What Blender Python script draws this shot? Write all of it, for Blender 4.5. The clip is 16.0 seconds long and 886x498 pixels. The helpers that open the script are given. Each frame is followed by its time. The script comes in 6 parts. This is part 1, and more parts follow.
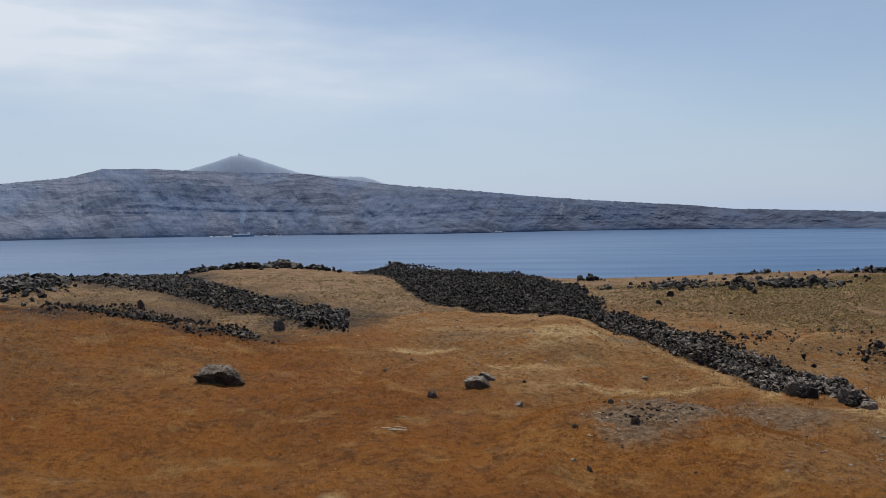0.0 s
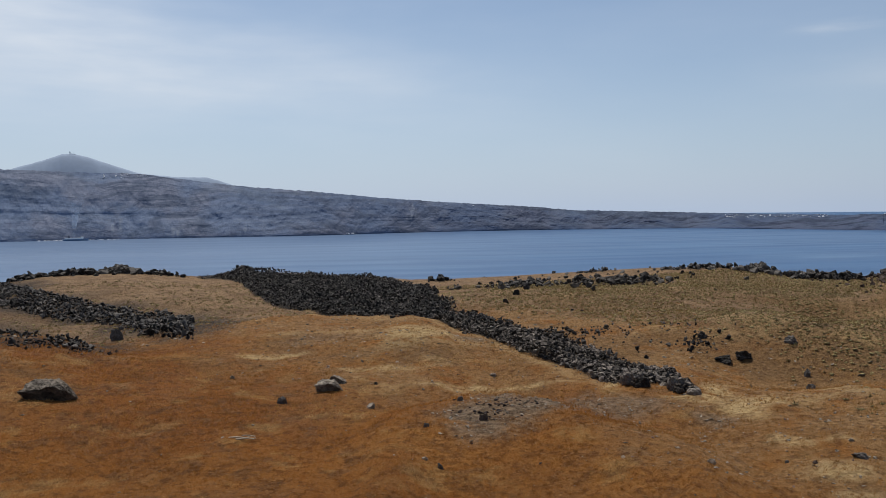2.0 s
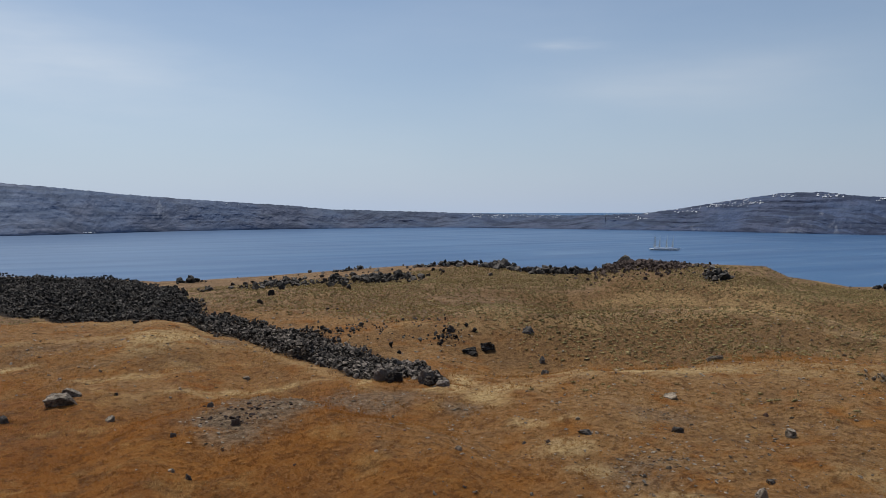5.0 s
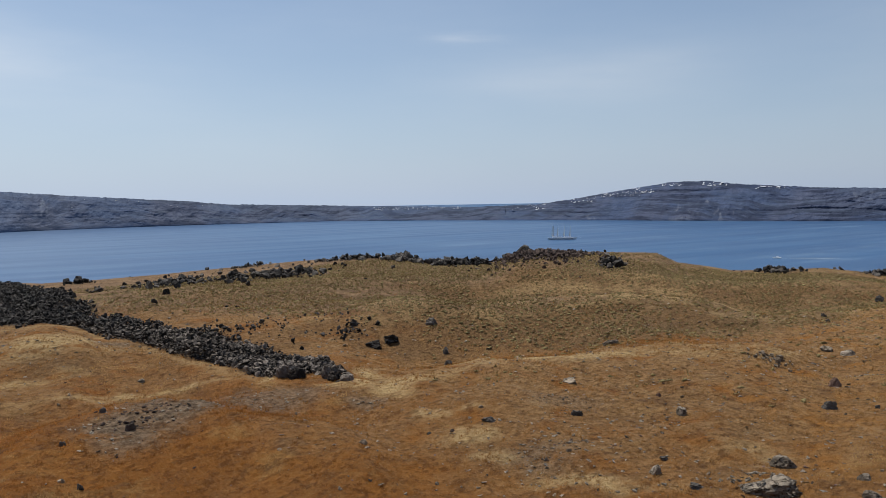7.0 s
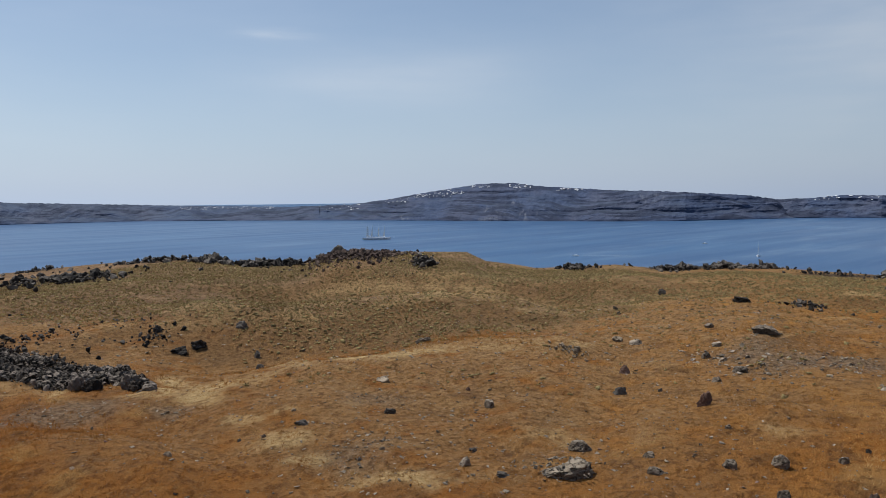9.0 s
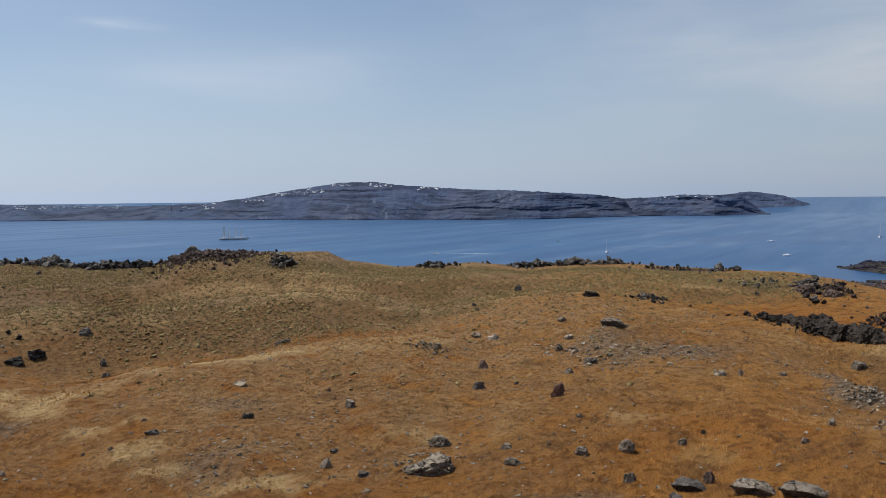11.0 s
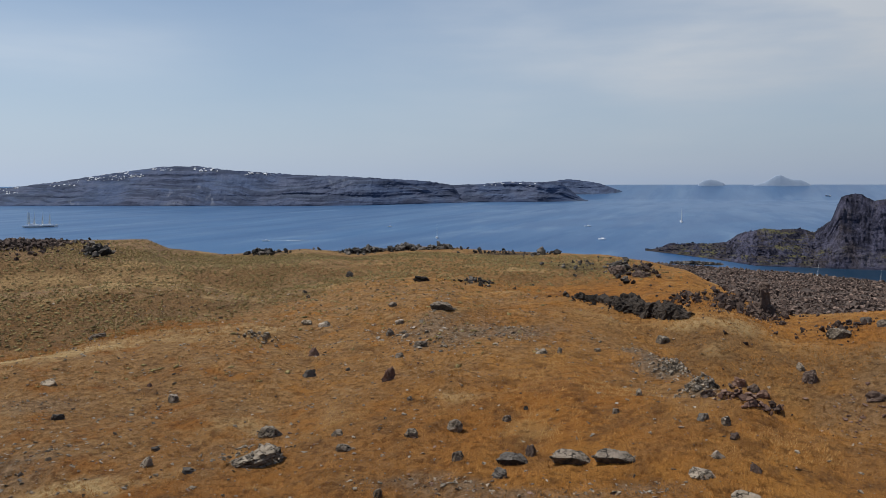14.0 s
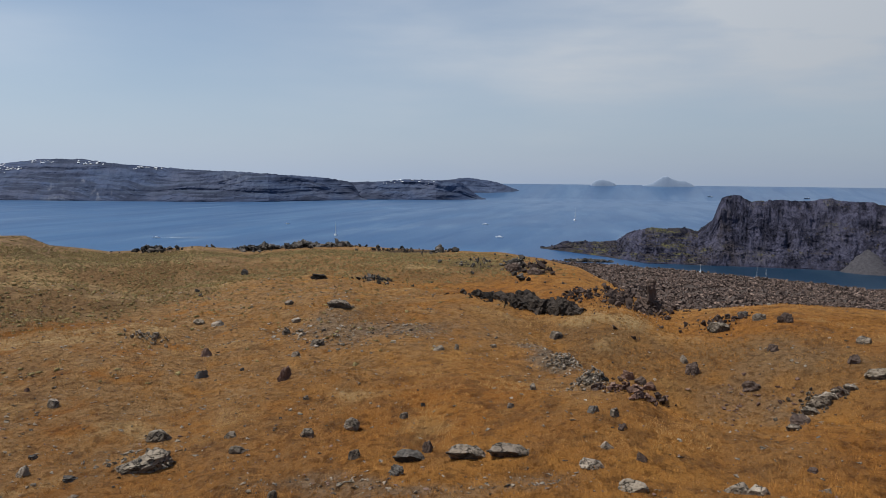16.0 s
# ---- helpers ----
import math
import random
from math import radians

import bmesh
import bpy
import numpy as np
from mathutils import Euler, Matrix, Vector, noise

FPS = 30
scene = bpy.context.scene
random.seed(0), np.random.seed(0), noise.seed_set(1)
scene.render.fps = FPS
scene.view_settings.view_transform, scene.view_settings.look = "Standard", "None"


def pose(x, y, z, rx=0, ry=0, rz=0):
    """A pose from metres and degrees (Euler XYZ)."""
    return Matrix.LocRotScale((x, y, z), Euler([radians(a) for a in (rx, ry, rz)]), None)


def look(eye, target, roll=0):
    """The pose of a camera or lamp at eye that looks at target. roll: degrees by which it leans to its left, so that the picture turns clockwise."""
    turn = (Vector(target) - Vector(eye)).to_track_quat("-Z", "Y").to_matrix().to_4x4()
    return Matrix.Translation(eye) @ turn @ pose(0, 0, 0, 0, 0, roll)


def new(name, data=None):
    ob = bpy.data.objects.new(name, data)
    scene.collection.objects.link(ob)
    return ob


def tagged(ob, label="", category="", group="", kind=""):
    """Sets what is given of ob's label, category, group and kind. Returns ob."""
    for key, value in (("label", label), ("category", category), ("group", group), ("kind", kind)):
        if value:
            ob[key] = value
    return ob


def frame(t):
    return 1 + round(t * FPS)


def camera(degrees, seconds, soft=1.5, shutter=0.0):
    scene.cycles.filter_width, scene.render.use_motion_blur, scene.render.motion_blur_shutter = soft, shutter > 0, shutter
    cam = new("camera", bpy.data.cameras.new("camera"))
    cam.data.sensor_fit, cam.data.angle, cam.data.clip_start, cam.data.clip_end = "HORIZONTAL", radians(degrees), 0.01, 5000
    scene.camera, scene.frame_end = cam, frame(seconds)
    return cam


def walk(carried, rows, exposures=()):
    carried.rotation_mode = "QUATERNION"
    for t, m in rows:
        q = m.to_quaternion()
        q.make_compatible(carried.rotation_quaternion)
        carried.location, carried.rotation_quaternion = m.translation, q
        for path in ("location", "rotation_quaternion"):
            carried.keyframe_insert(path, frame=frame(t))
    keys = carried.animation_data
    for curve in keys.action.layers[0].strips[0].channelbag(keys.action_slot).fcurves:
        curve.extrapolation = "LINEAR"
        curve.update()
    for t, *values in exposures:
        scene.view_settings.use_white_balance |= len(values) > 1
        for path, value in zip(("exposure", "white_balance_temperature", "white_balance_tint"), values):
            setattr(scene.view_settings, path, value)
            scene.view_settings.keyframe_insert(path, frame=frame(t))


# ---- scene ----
# The eye stands on a crater rim about 100 m above the sea; it turns at arm's length round the walker.
SEA, EYE = 0.0, 100.0
cam = camera(58.73, 16.0, soft=0.5)
# seconds, x, y, z from the turning point, yaw, pitch, roll
ROWS = [
    (0.0, 0.0, 0.6, 0.003, -0.02, -2.75, 0.5),
    (0.5, 0.021, 0.6, 0.002, -2.0, -2.55, 0.57),
    (1.0, 0.049, 0.598, 0.002, -4.68, -2.57, 0.52),
    (1.5, 0.079, 0.595, 0.002, -7.6, -2.61, 0.5),
    (2.0, 0.112, 0.589, 0.002, -10.79, -2.72, 0.61),
    (2.5, 0.148, 0.581, 0.001, -14.32, -2.77, 0.54),
    (3.0, 0.175, 0.574, 0.001, -16.91, -2.82, 0.53),
    (3.5, 0.198, 0.566, 0.001, -19.24, -2.84, 0.62),
    (4.0, 0.228, 0.555, 0.0, -22.32, -2.86, 0.61),
    (4.5, 0.264, 0.539, 0.0, -26.14, -2.88, 0.28),
    (7.0, 0.348, 0.488, -0.001, -35.5, -3.51, 0.98),
    (7.5, 0.393, 0.453, -0.001, -40.98, -3.68, 0.64),
    (8.0, 0.402, 0.446, -0.002, -42.01, -3.65, 0.7),
    (8.5, 0.424, 0.424, -0.002, -45.02, -3.64, 0.74),
    (9.0, 0.452, 0.394, -0.002, -48.92, -3.68, 0.61),
    (9.5, 0.462, 0.382, -0.002, -50.43, -3.72, 0.61),
    (10.0, 0.486, 0.352, -0.003, -54.1, -3.8, 0.42),
    (12.5, 0.544, 0.254, -0.004, -64.96, -4.05, 0.37),
    (13.0, 0.557, 0.223, -0.004, -68.21, -4.12, 0.0),
    (13.5, 0.56, 0.215, -0.004, -69.04, -4.12, 0.3),
    (14.0, 0.568, 0.194, -0.004, -71.18, -4.94, 0.15),
    (14.5, 0.577, 0.166, -0.004, -73.97, -4.93, -0.17),
    (15.0, 0.578, 0.162, -0.004, -74.36, -4.95, -0.16),
    (15.5, 0.583, 0.141, -0.004, -76.41, -5.05, -0.38),
    (16.0, 0.588, 0.12, -0.005, -78.48, -5.09, -0.59),
]
EXPOSURES = [(0.0, -0.03), (4.0, -0.09), (7.0, 0.02), (10.0, 0.05), (13.0, 0.05), (16.0, 0.05)]
walk(cam, [(t, pose(x, y, EYE + z, 90 + pitch, roll, yaw)) for t, x, y, z, yaw, pitch, roll in ROWS], EXPOSURES)

# ---- world and sun ----
SUN_AZ, SUN_EL = -12.0, 61.0     # bearing clockwise from +y, height, in degrees
SUN_DIR = Vector((math.sin(radians(SUN_AZ)) * math.cos(radians(SUN_EL)), math.cos(radians(SUN_AZ)) * math.cos(radians(SUN_EL)), math.sin(radians(SUN_EL))))
world = bpy.data.worlds.new("sky")
scene.world = world
world.use_nodes = True


def links(tree):
    return tree.nodes, tree.links


def build_sky():
    n, l = links(world.node_tree)

    def put(sock, v):
        if isinstance(v, bpy.types.NodeSocket):
            l.new(v, sock)
        else:
            sock.default_value = v

    def op(kind, a, b=0.0):
        t = n.new("ShaderNodeMath")
        t.operation = kind
        put(t.inputs[0], a), put(t.inputs[1], b)
        return t.outputs[0]

    bg = n["Background"]
    sky = n.new("ShaderNodeTexSky")
    sky.sky_type, sky.sun_disc = "NISHITA", False
    sky.sun_elevation, sky.sun_rotation = radians(SUN_EL), radians(SUN_AZ)
    sky.altitude, sky.air_density, sky.dust_density, sky.ozone_density = 100, 1.0, 0.35, 2.5
    co = n.new("ShaderNodeTexCoord")
    sep = n.new("ShaderNodeSeparateXYZ")
    l.new(co.outputs["Generated"], sep.inputs[0])
    deg = 180 / math.pi
    az = op("MULTIPLY", op("ARCTAN2", sep.outputs["X"], sep.outputs["Y"]), deg)
    el = op("MULTIPLY", op("ARCSINE", sep.outputs["Z"]), deg)
    com = n.new("ShaderNodeCombineXYZ")
    l.new(az, com.inputs[0]), l.new(el, com.inputs[1])

    def wisps(sx, sy, tilt, lo, hi, detail=5):
        mp = n.new("ShaderNodeMapping")
        mp.inputs["Rotation"].default_value, mp.inputs["Scale"].default_value = (0, 0, radians(tilt)), (sx, sy, 1)
        l.new(com.outputs[0], mp.inputs[0])
        nz = n.new("ShaderNodeTexNoise")
        nz.inputs["Scale"].default_value, nz.inputs["Detail"].default_value, nz.inputs["Roughness"].default_value = 1.0, detail, 0.5
        l.new(mp.outputs[0], nz.inputs["Vector"])
        r = n.new("ShaderNodeMapRange")
        r.interpolation_type = "SMOOTHSTEP"
        for k, w in (("From Min", lo), ("From Max", hi)):
            r.inputs[k].default_value = w
        l.new(nz.outputs["Fac"], r.inputs["Value"])
        return r.outputs[0]

    soft, fine = wisps(0.05, 0.16, 8, 0.30, 0.70), wisps(0.10, 0.7, 8, 0.25, 0.75, 6)

    def veil(a0, e0, sa, se, slope, strength):
        """A bank of thin cloud round a bearing and height, in degrees."""
        x = op("SUBTRACT", az, a0)
        y = op("SUBTRACT", op("SUBTRACT", el, e0), op("MULTIPLY", x, slope))
        d = op("ADD", op("POWER", op("ABSOLUTE", op("DIVIDE", x, sa)), 2.0), op("POWER", op("ABSOLUTE", op("DIVIDE", y, se)), 2.0))
        return op("MULTIPLY", op("EXPONENT", op("MULTIPLY", d, -1.0)), strength)

    def add(*v):
        t = v[0]
        for w in v[1:]:
            t = op("ADD", t, w)
        return t

    bank = add(veil(-24, 10.8, 26, 3.3, -0.06, 1.25), veil(-30, 16, 20, 5, 0, 0.5), veil(101, 10.5, 22, 5.6, 0.06, 1.35), veil(46, 8.6, 10, 1.6, 0.03, 0.28), veil(150, 22, 60, 14, 0, 0.5), veil(-110, 20, 60, 12, 0, 0.5))
    cloud = add(op("MULTIPLY", bank, op("ADD", 0.45, op("MULTIPLY", soft, 0.55))), op("MULTIPLY", veil(37.6, 11.4, 2.2, 0.42, -0.02, 0.55), fine), op("MULTIPLY", soft, 0.08))
    cloud = op("MINIMUM", op("MULTIPLY", cloud, op("ADD", 0.75, op("MULTIPLY", fine, 0.35))), 0.9)
    haze = op("MULTIPLY", op("EXPONENT", op("MULTIPLY", op("ABSOLUTE", el), -0.10)), 0.94)
    # haze and thin cloud are brightest towards the sun
    dot = n.new("ShaderNodeVectorMath"); dot.operation = "DOT_PRODUCT"
    l.new(co.outputs["Generated"], dot.inputs[0])
    dot.inputs[1].default_value = tuple(SUN_DIR)
    glow = op("ADD", 0.71, op("MULTIPLY", dot.outputs["Value"], 0.56))

    def tint(rgb):
        t = n.new("ShaderNodeVectorMath"); t.operation = "SCALE"
        t.inputs[0].default_value = rgb
        l.new(glow, t.inputs["Scale"])
        return t.outputs[0]
    low = n.new("ShaderNodeMix"); low.data_type = "RGBA"
    air = n.new("ShaderNodeVectorMath"); air.operation = "ADD"
    l.new(tint((6.4, 7.4, 8.7)), air.inputs[0])
    air.inputs[1].default_value = (-0.75, -0.5, 0.25)
    put(low.inputs["B"], air.outputs[0])
    l.new(haze, low.inputs["Factor"]), l.new(sky.outputs[0], low.inputs["A"])
    mix = n.new("ShaderNodeMix"); mix.data_type = "RGBA"
    put(mix.inputs["B"], tint((8.2, 8.8, 9.6)))
    l.new(cloud, mix.inputs["Factor"]), l.new(low.outputs["Result"], mix.inputs["A"])
    l.new(mix.outputs["Result"], bg.inputs["Color"])
    bg.inputs["Strength"].default_value = 0.085


build_sky()
sun_data = bpy.data.lights.new("sun", "SUN")
sun_data.energy, sun_data.angle, sun_data.color = 4.35, radians(0.53), (1.0, 0.94, 0.85)
sun = new("sun", sun_data)
sun.matrix_world = look(SUN_DIR * 300 + Vector((0, 0, EYE)), (0, 0, EYE))


# ---- materials ----
class Nodes:
    """A short way to write node materials."""

    def __init__(self, name, rough=0.9, spec=0.3):
        self.mat = bpy.data.materials.new(name)
        self.mat.use_nodes = True
        self.n, self.l = links(self.mat.node_tree)
        self.p = self.n["Principled BSDF"]
        self.p.inputs["Roughness"].default_value = rough
        self.p.inputs["Specular IOR Level"].default_value = spec
        co = self.n.new("ShaderNodeNewGeometry")
        self.pos, self.normal, self.island = co.outputs["Position"], co.outputs["Normal"], co.outputs["Random Per Island"]

    def put(self, sock, v):
        if isinstance(v, bpy.types.NodeSocket):
            self.l.new(v, sock)
        elif isinstance(v, tuple) and len(v) == 3 and sock.type == "RGBA":
            sock.default_value = (*v, 1)
        else:
            sock.default_value = v

    def noise(self, scale, detail=4, rough=0.55, stretch=(1, 1, 1), vec=None):
        m = self.n.new("ShaderNodeMapping")
        m.inputs["Scale"].default_value = stretch
        self.l.new(vec or self.pos, m.inputs[0])
        t = self.n.new("ShaderNodeTexNoise")
        t.inputs["Scale"].default_value, t.inputs["Detail"].default_value, t.inputs["Roughness"].default_value = scale, detail, rough
        self.l.new(m.outputs[0], t.inputs["Vector"])
        return t.outputs["Fac"]

    def cells(self, scale, feature="F1", out="Distance"):
        t = self.n.new("ShaderNodeTexVoronoi")
        t.feature = feature
        t.inputs["Scale"].default_value = scale
        self.l.new(self.pos, t.inputs["Vector"])
        return t.outputs[out]

    def ramp(self, v, a, b, lo=0.0, hi=1.0):
        t = self.n.new("ShaderNodeMapRange")
        t.interpolation_type = "SMOOTHSTEP"
        for k, w in (("From Min", a), ("From Max", b), ("To Min", lo), ("To Max", hi)):
            t.inputs[k].default_value = w
        self.put(t.inputs["Value"], v)
        return t.outputs[0]

    def mix(self, f, a, b, blend="MIX"):
        t = self.n.new("ShaderNodeMix")
        t.data_type, t.blend_type = "RGBA", blend
        self.put(t.inputs["Factor"], f), self.put(t.inputs["A"], a), self.put(t.inputs["B"], b)
        return t.outputs["Result"]

    def math(self, op, a, b=0.0):
        t = self.n.new("ShaderNodeMath")
        t.operation = op
        self.put(t.inputs[0], a), self.put(t.inputs[1], b)
        return t.outputs[0]

    def attr(self, name):
        t = self.n.new("ShaderNodeAttribute")
        t.attribute_name = name
        return t.outputs["Fac"]

    def up(self):
        t = self.n.new("ShaderNodeSeparateXYZ")
        self.l.new(self.normal, t.inputs[0])
        return t.outputs["Z"]

    def height(self):
        t = self.n.new("ShaderNodeSeparateXYZ")
        self.l.new(self.pos, t.inputs[0])
        return t.outputs["Z"]

    def rand(self):
        return self.n.new("ShaderNodeObjectInfo").outputs["Random"]

    def bump(self, h, dist, strength=1.0):
        t = self.n.new("ShaderNodeBump")
        t.inputs["Distance"].default_value, t.inputs["Strength"].default_value = dist, strength
        self.put(t.inputs["Height"], h)
        self.l.new(t.outputs[0], self.p.inputs["Normal"])

    def done(self, colour, rough=None):
        self.put(self.p.inputs["Base Color"], colour)
        if rough is not None:
            self.put(self.p.inputs["Roughness"], rough)
        return self.mat


def mat_ground():
    m = Nodes("dry_grass_ground", 0.95, 0.15)
    big, mid, fine, tiny = m.noise(0.045, 5), m.noise(0.35, 6, 0.6), m.noise(2.6, 6, 0.65), m.noise(14, 4, 0.7)
    lump = m.noise(1.9, 5, 0.66)
    rust = m.mix(m.ramp(big, 0.36, 0.64), (0.285, 0.100, 0.018), (0.370, 0.155, 0.032))
    c = m.mix(m.attr("gold"), rust, m.mix(m.ramp(big, 0.36, 0.64), (0.395, 0.162, 0.032), (0.50, 0.242, 0.058)))
    c = m.mix(m.ramp(mid, 0.42, 0.72, 0, 0.6), c, (0.250, 0.118, 0.044))
    c = m.mix(m.ramp(m.noise(0.55, 5, 0.66), 0.50, 0.62, 0, 0.6), c, (0.170, 0.082, 0.032))
    c = m.mix(m.ramp(m.noise(0.24, 6, 0.68), 0.55, 0.66, 0, 0.4), c, (0.50, 0.30, 0.105))
    soil = m.mix(m.ramp(fine, 0.35, 0.65), (0.275, 0.150, 0.058), (0.44, 0.262, 0.112))
    soil = m.mix(m.ramp(m.noise(0.45, 6, 0.7), 0.50, 0.64, 0, 0.6), soil, (0.175, 0.094, 0.042))
    soil = m.mix(m.ramp(m.noise(0.3, 6, 0.7), 0.56, 0.66, 0, 0.6), soil, (0.46, 0.32, 0.17))
    c = m.mix(m.math("MULTIPLY", m.attr("bare"), m.ramp(mid, 0.28, 0.52)), c, soil)
    olive = m.mix(m.ramp(mid, 0.38, 0.62), (0.200, 0.126, 0.064), (0.296, 0.196, 0.100))
    olive = m.mix(m.attr("gold"), m.mix(1.0, olive, (1.15, 1.13, 1.22), "MULTIPLY"), m.mix(1.0, olive, (1.2, 1.2, 1.05), "MULTIPLY"))
    c = m.mix(m.attr("olive"), c, olive)
    # slopes towards the viewpoint: brown soil, coloured darker as the less lit side
    face = m.mix(m.ramp(fine, 0.35, 0.65), (0.180, 0.100, 0.042), (0.285, 0.165, 0.070))
    c = m.mix(m.math("MULTIPLY", m.attr("face"), m.ramp(mid, 0.25, 0.55, 0.35, 0.85)), c, face)
    straw = m.mix(m.ramp(fine, 0.3, 0.7), (0.56, 0.385, 0.175), (0.70, 0.51, 0.255))
    c = m.mix(m.math("MULTIPLY", m.attr("straw"), m.ramp(mid, 0.30, 0.56)), c, straw)
    grit = m.mix(m.ramp(fine, 0.35, 0.65), (0.158, 0.106, 0.064), (0.34, 0.244, 0.158))
    c = m.mix(m.math("MULTIPLY", m.attr("gravel"), m.ramp(mid, 0.25, 0.5)), c, grit)
    c = m.mix(m.attr("lava"), c, m.mix(m.ramp(fine, 0.3, 0.7), (0.022, 0.02, 0.02), (0.06, 0.054, 0.05)))
    c = m.mix(m.ramp(lump, 0.50, 0.62, 0, 0.72), c, m.mix(1.0, c, (0.50, 0.45, 0.40), "MULTIPLY"))
    c = m.mix(m.ramp(tiny, 0.50, 0.64, 0, 0.35), c, m.mix(1.0, c, (0.38, 0.34, 0.32), "MULTIPLY"))
    c = m.mix(m.ramp(m.noise(6, 5, 0.7), 0.54, 0.68, 0, 0.4), c, (0.48, 0.30, 0.13))
    m.bump(m.math("ADD", m.math("ADD", m.math("MULTIPLY", fine, 0.7), m.math("MULTIPLY", tiny, 0.5)), lump), 0.6)
    return m.done(c)


def mat_rock(name, dark, light, sunlit_pale, sunlit_share=0.6, scale=1.0, cracks=0.0, spread=0.75):
    m = Nodes(name, 0.9, 0.25)
    a, b, v = m.noise(1.3 * scale, 6, 0.62), m.noise(9 * scale, 5, 0.7), m.noise(3.0 * scale, 4, 0.6, (1, 1, 3))
    c = m.mix(m.ramp(a, 0.35, 0.65), dark, light)
    c = m.mix(m.ramp(b, 0.5, 0.72, 0, 0.7), c, tuple(0.45 * q for q in dark))
    # upward faces painted paler, as tops lit by the sun
    c = m.mix(m.math("MULTIPLY", m.ramp(m.up(), 0.25, 0.9, 0, sunlit_share), m.ramp(v, 0.3, 0.62)), c, sunlit_pale)
    pick = m.math("ADD", m.math("MULTIPLY", m.rand(), 0.35), m.math("MULTIPLY", m.island, 0.65))
    c = m.mix(m.ramp(pick, 0.05, 0.6, spread, 0.0), c, tuple(0.5 * q for q in dark))
    c = m.mix(m.ramp(pick, 0.45, 1.0, 0.0, 0.25 if cracks else 0.65), c, sunlit_pale)
    relief = m.math("ADD", a, m.math("MULTIPLY", b, 0.5))
    if cracks:
        vein = m.math("ABSOLUTE", m.math("SUBTRACT", m.noise(1.9 * scale, 5, 0.6, (1, 1, 1.8)), 0.5))
        c = m.mix(m.ramp(vein, 0.004, 0.022, cracks, 0.0), c, tuple(0.3 * q for q in dark))
        relief = m.math("ADD", relief, m.ramp(vein, 0.0, 0.03))
    m.bump(relief, 0.22)
    return m.done(c)


def mat_blades(name, low, high, pale):
    m = Nodes(name, 0.85, 0.1)
    c = m.mix(m.math("ADD", m.math("MULTIPLY", m.attr("tuft"), 0.65), m.math("MULTIPLY", m.island, 0.35)), tuple(0.5 * q for q in low), tuple(1.08 * q for q in high))
    c = m.mix(m.attr("gold"), m.mix(1.0, c, (0.93, 0.775, 0.65), "MULTIPLY"), m.mix(1.0, c, (1.27, 1.24, 1.13), "MULTIPLY"))
    c = m.mix(m.math("MULTIPLY", m.attr("bare"), 0.75), c, (0.43, 0.246, 0.092))
    c = m.mix(m.ramp(m.noise(0.06, 4), 0.5, 0.72, 0, 0.75), c, pale)
    c = m.mix(m.ramp(m.noise(1.9, 5, 0.66), 0.50, 0.62, 0, 0.78), c, tuple(0.48 * q for q in low))
    c = m.mix(m.ramp(m.noise(0.55, 5, 0.66), 0.50, 0.62, 0, 0.62), c, tuple(0.55 * q for q in low))
    c = m.mix(m.ramp(m.noise(0.24, 6, 0.68), 0.55, 0.66, 0, 0.6), c, pale)
    thin = m.n.new("ShaderNodeBsdfTranslucent")
    m.l.new(c, thin.inputs["Color"])
    both = m.n.new("ShaderNodeMixShader")
    both.inputs[0].default_value = 0.5
    m.l.new(m.p.outputs[0], both.inputs[1]), m.l.new(thin.outputs[0], both.inputs[2])
    m.l.new(both.outputs[0], m.n["Material Output"].inputs["Surface"])
    return m.done(c)


def mat_cushion():
    m = Nodes("olive_scrub_cushion", 0.95, 0.1)
    c = m.mix(m.island, (0.235, 0.190, 0.084), (0.36, 0.295, 0.132))
    c = m.mix(m.ramp(m.noise(0.06, 4), 0.45, 0.7, 0, 0.5), c, (0.42, 0.345, 0.165))
    c = m.mix(m.ramp(m.noise(9, 4, 0.7), 0.45, 0.65, 0, 0.6), c, (0.13, 0.095, 0.048))
    m.bump(m.noise(11, 4, 0.7), 0.12)
    return m.done(c)


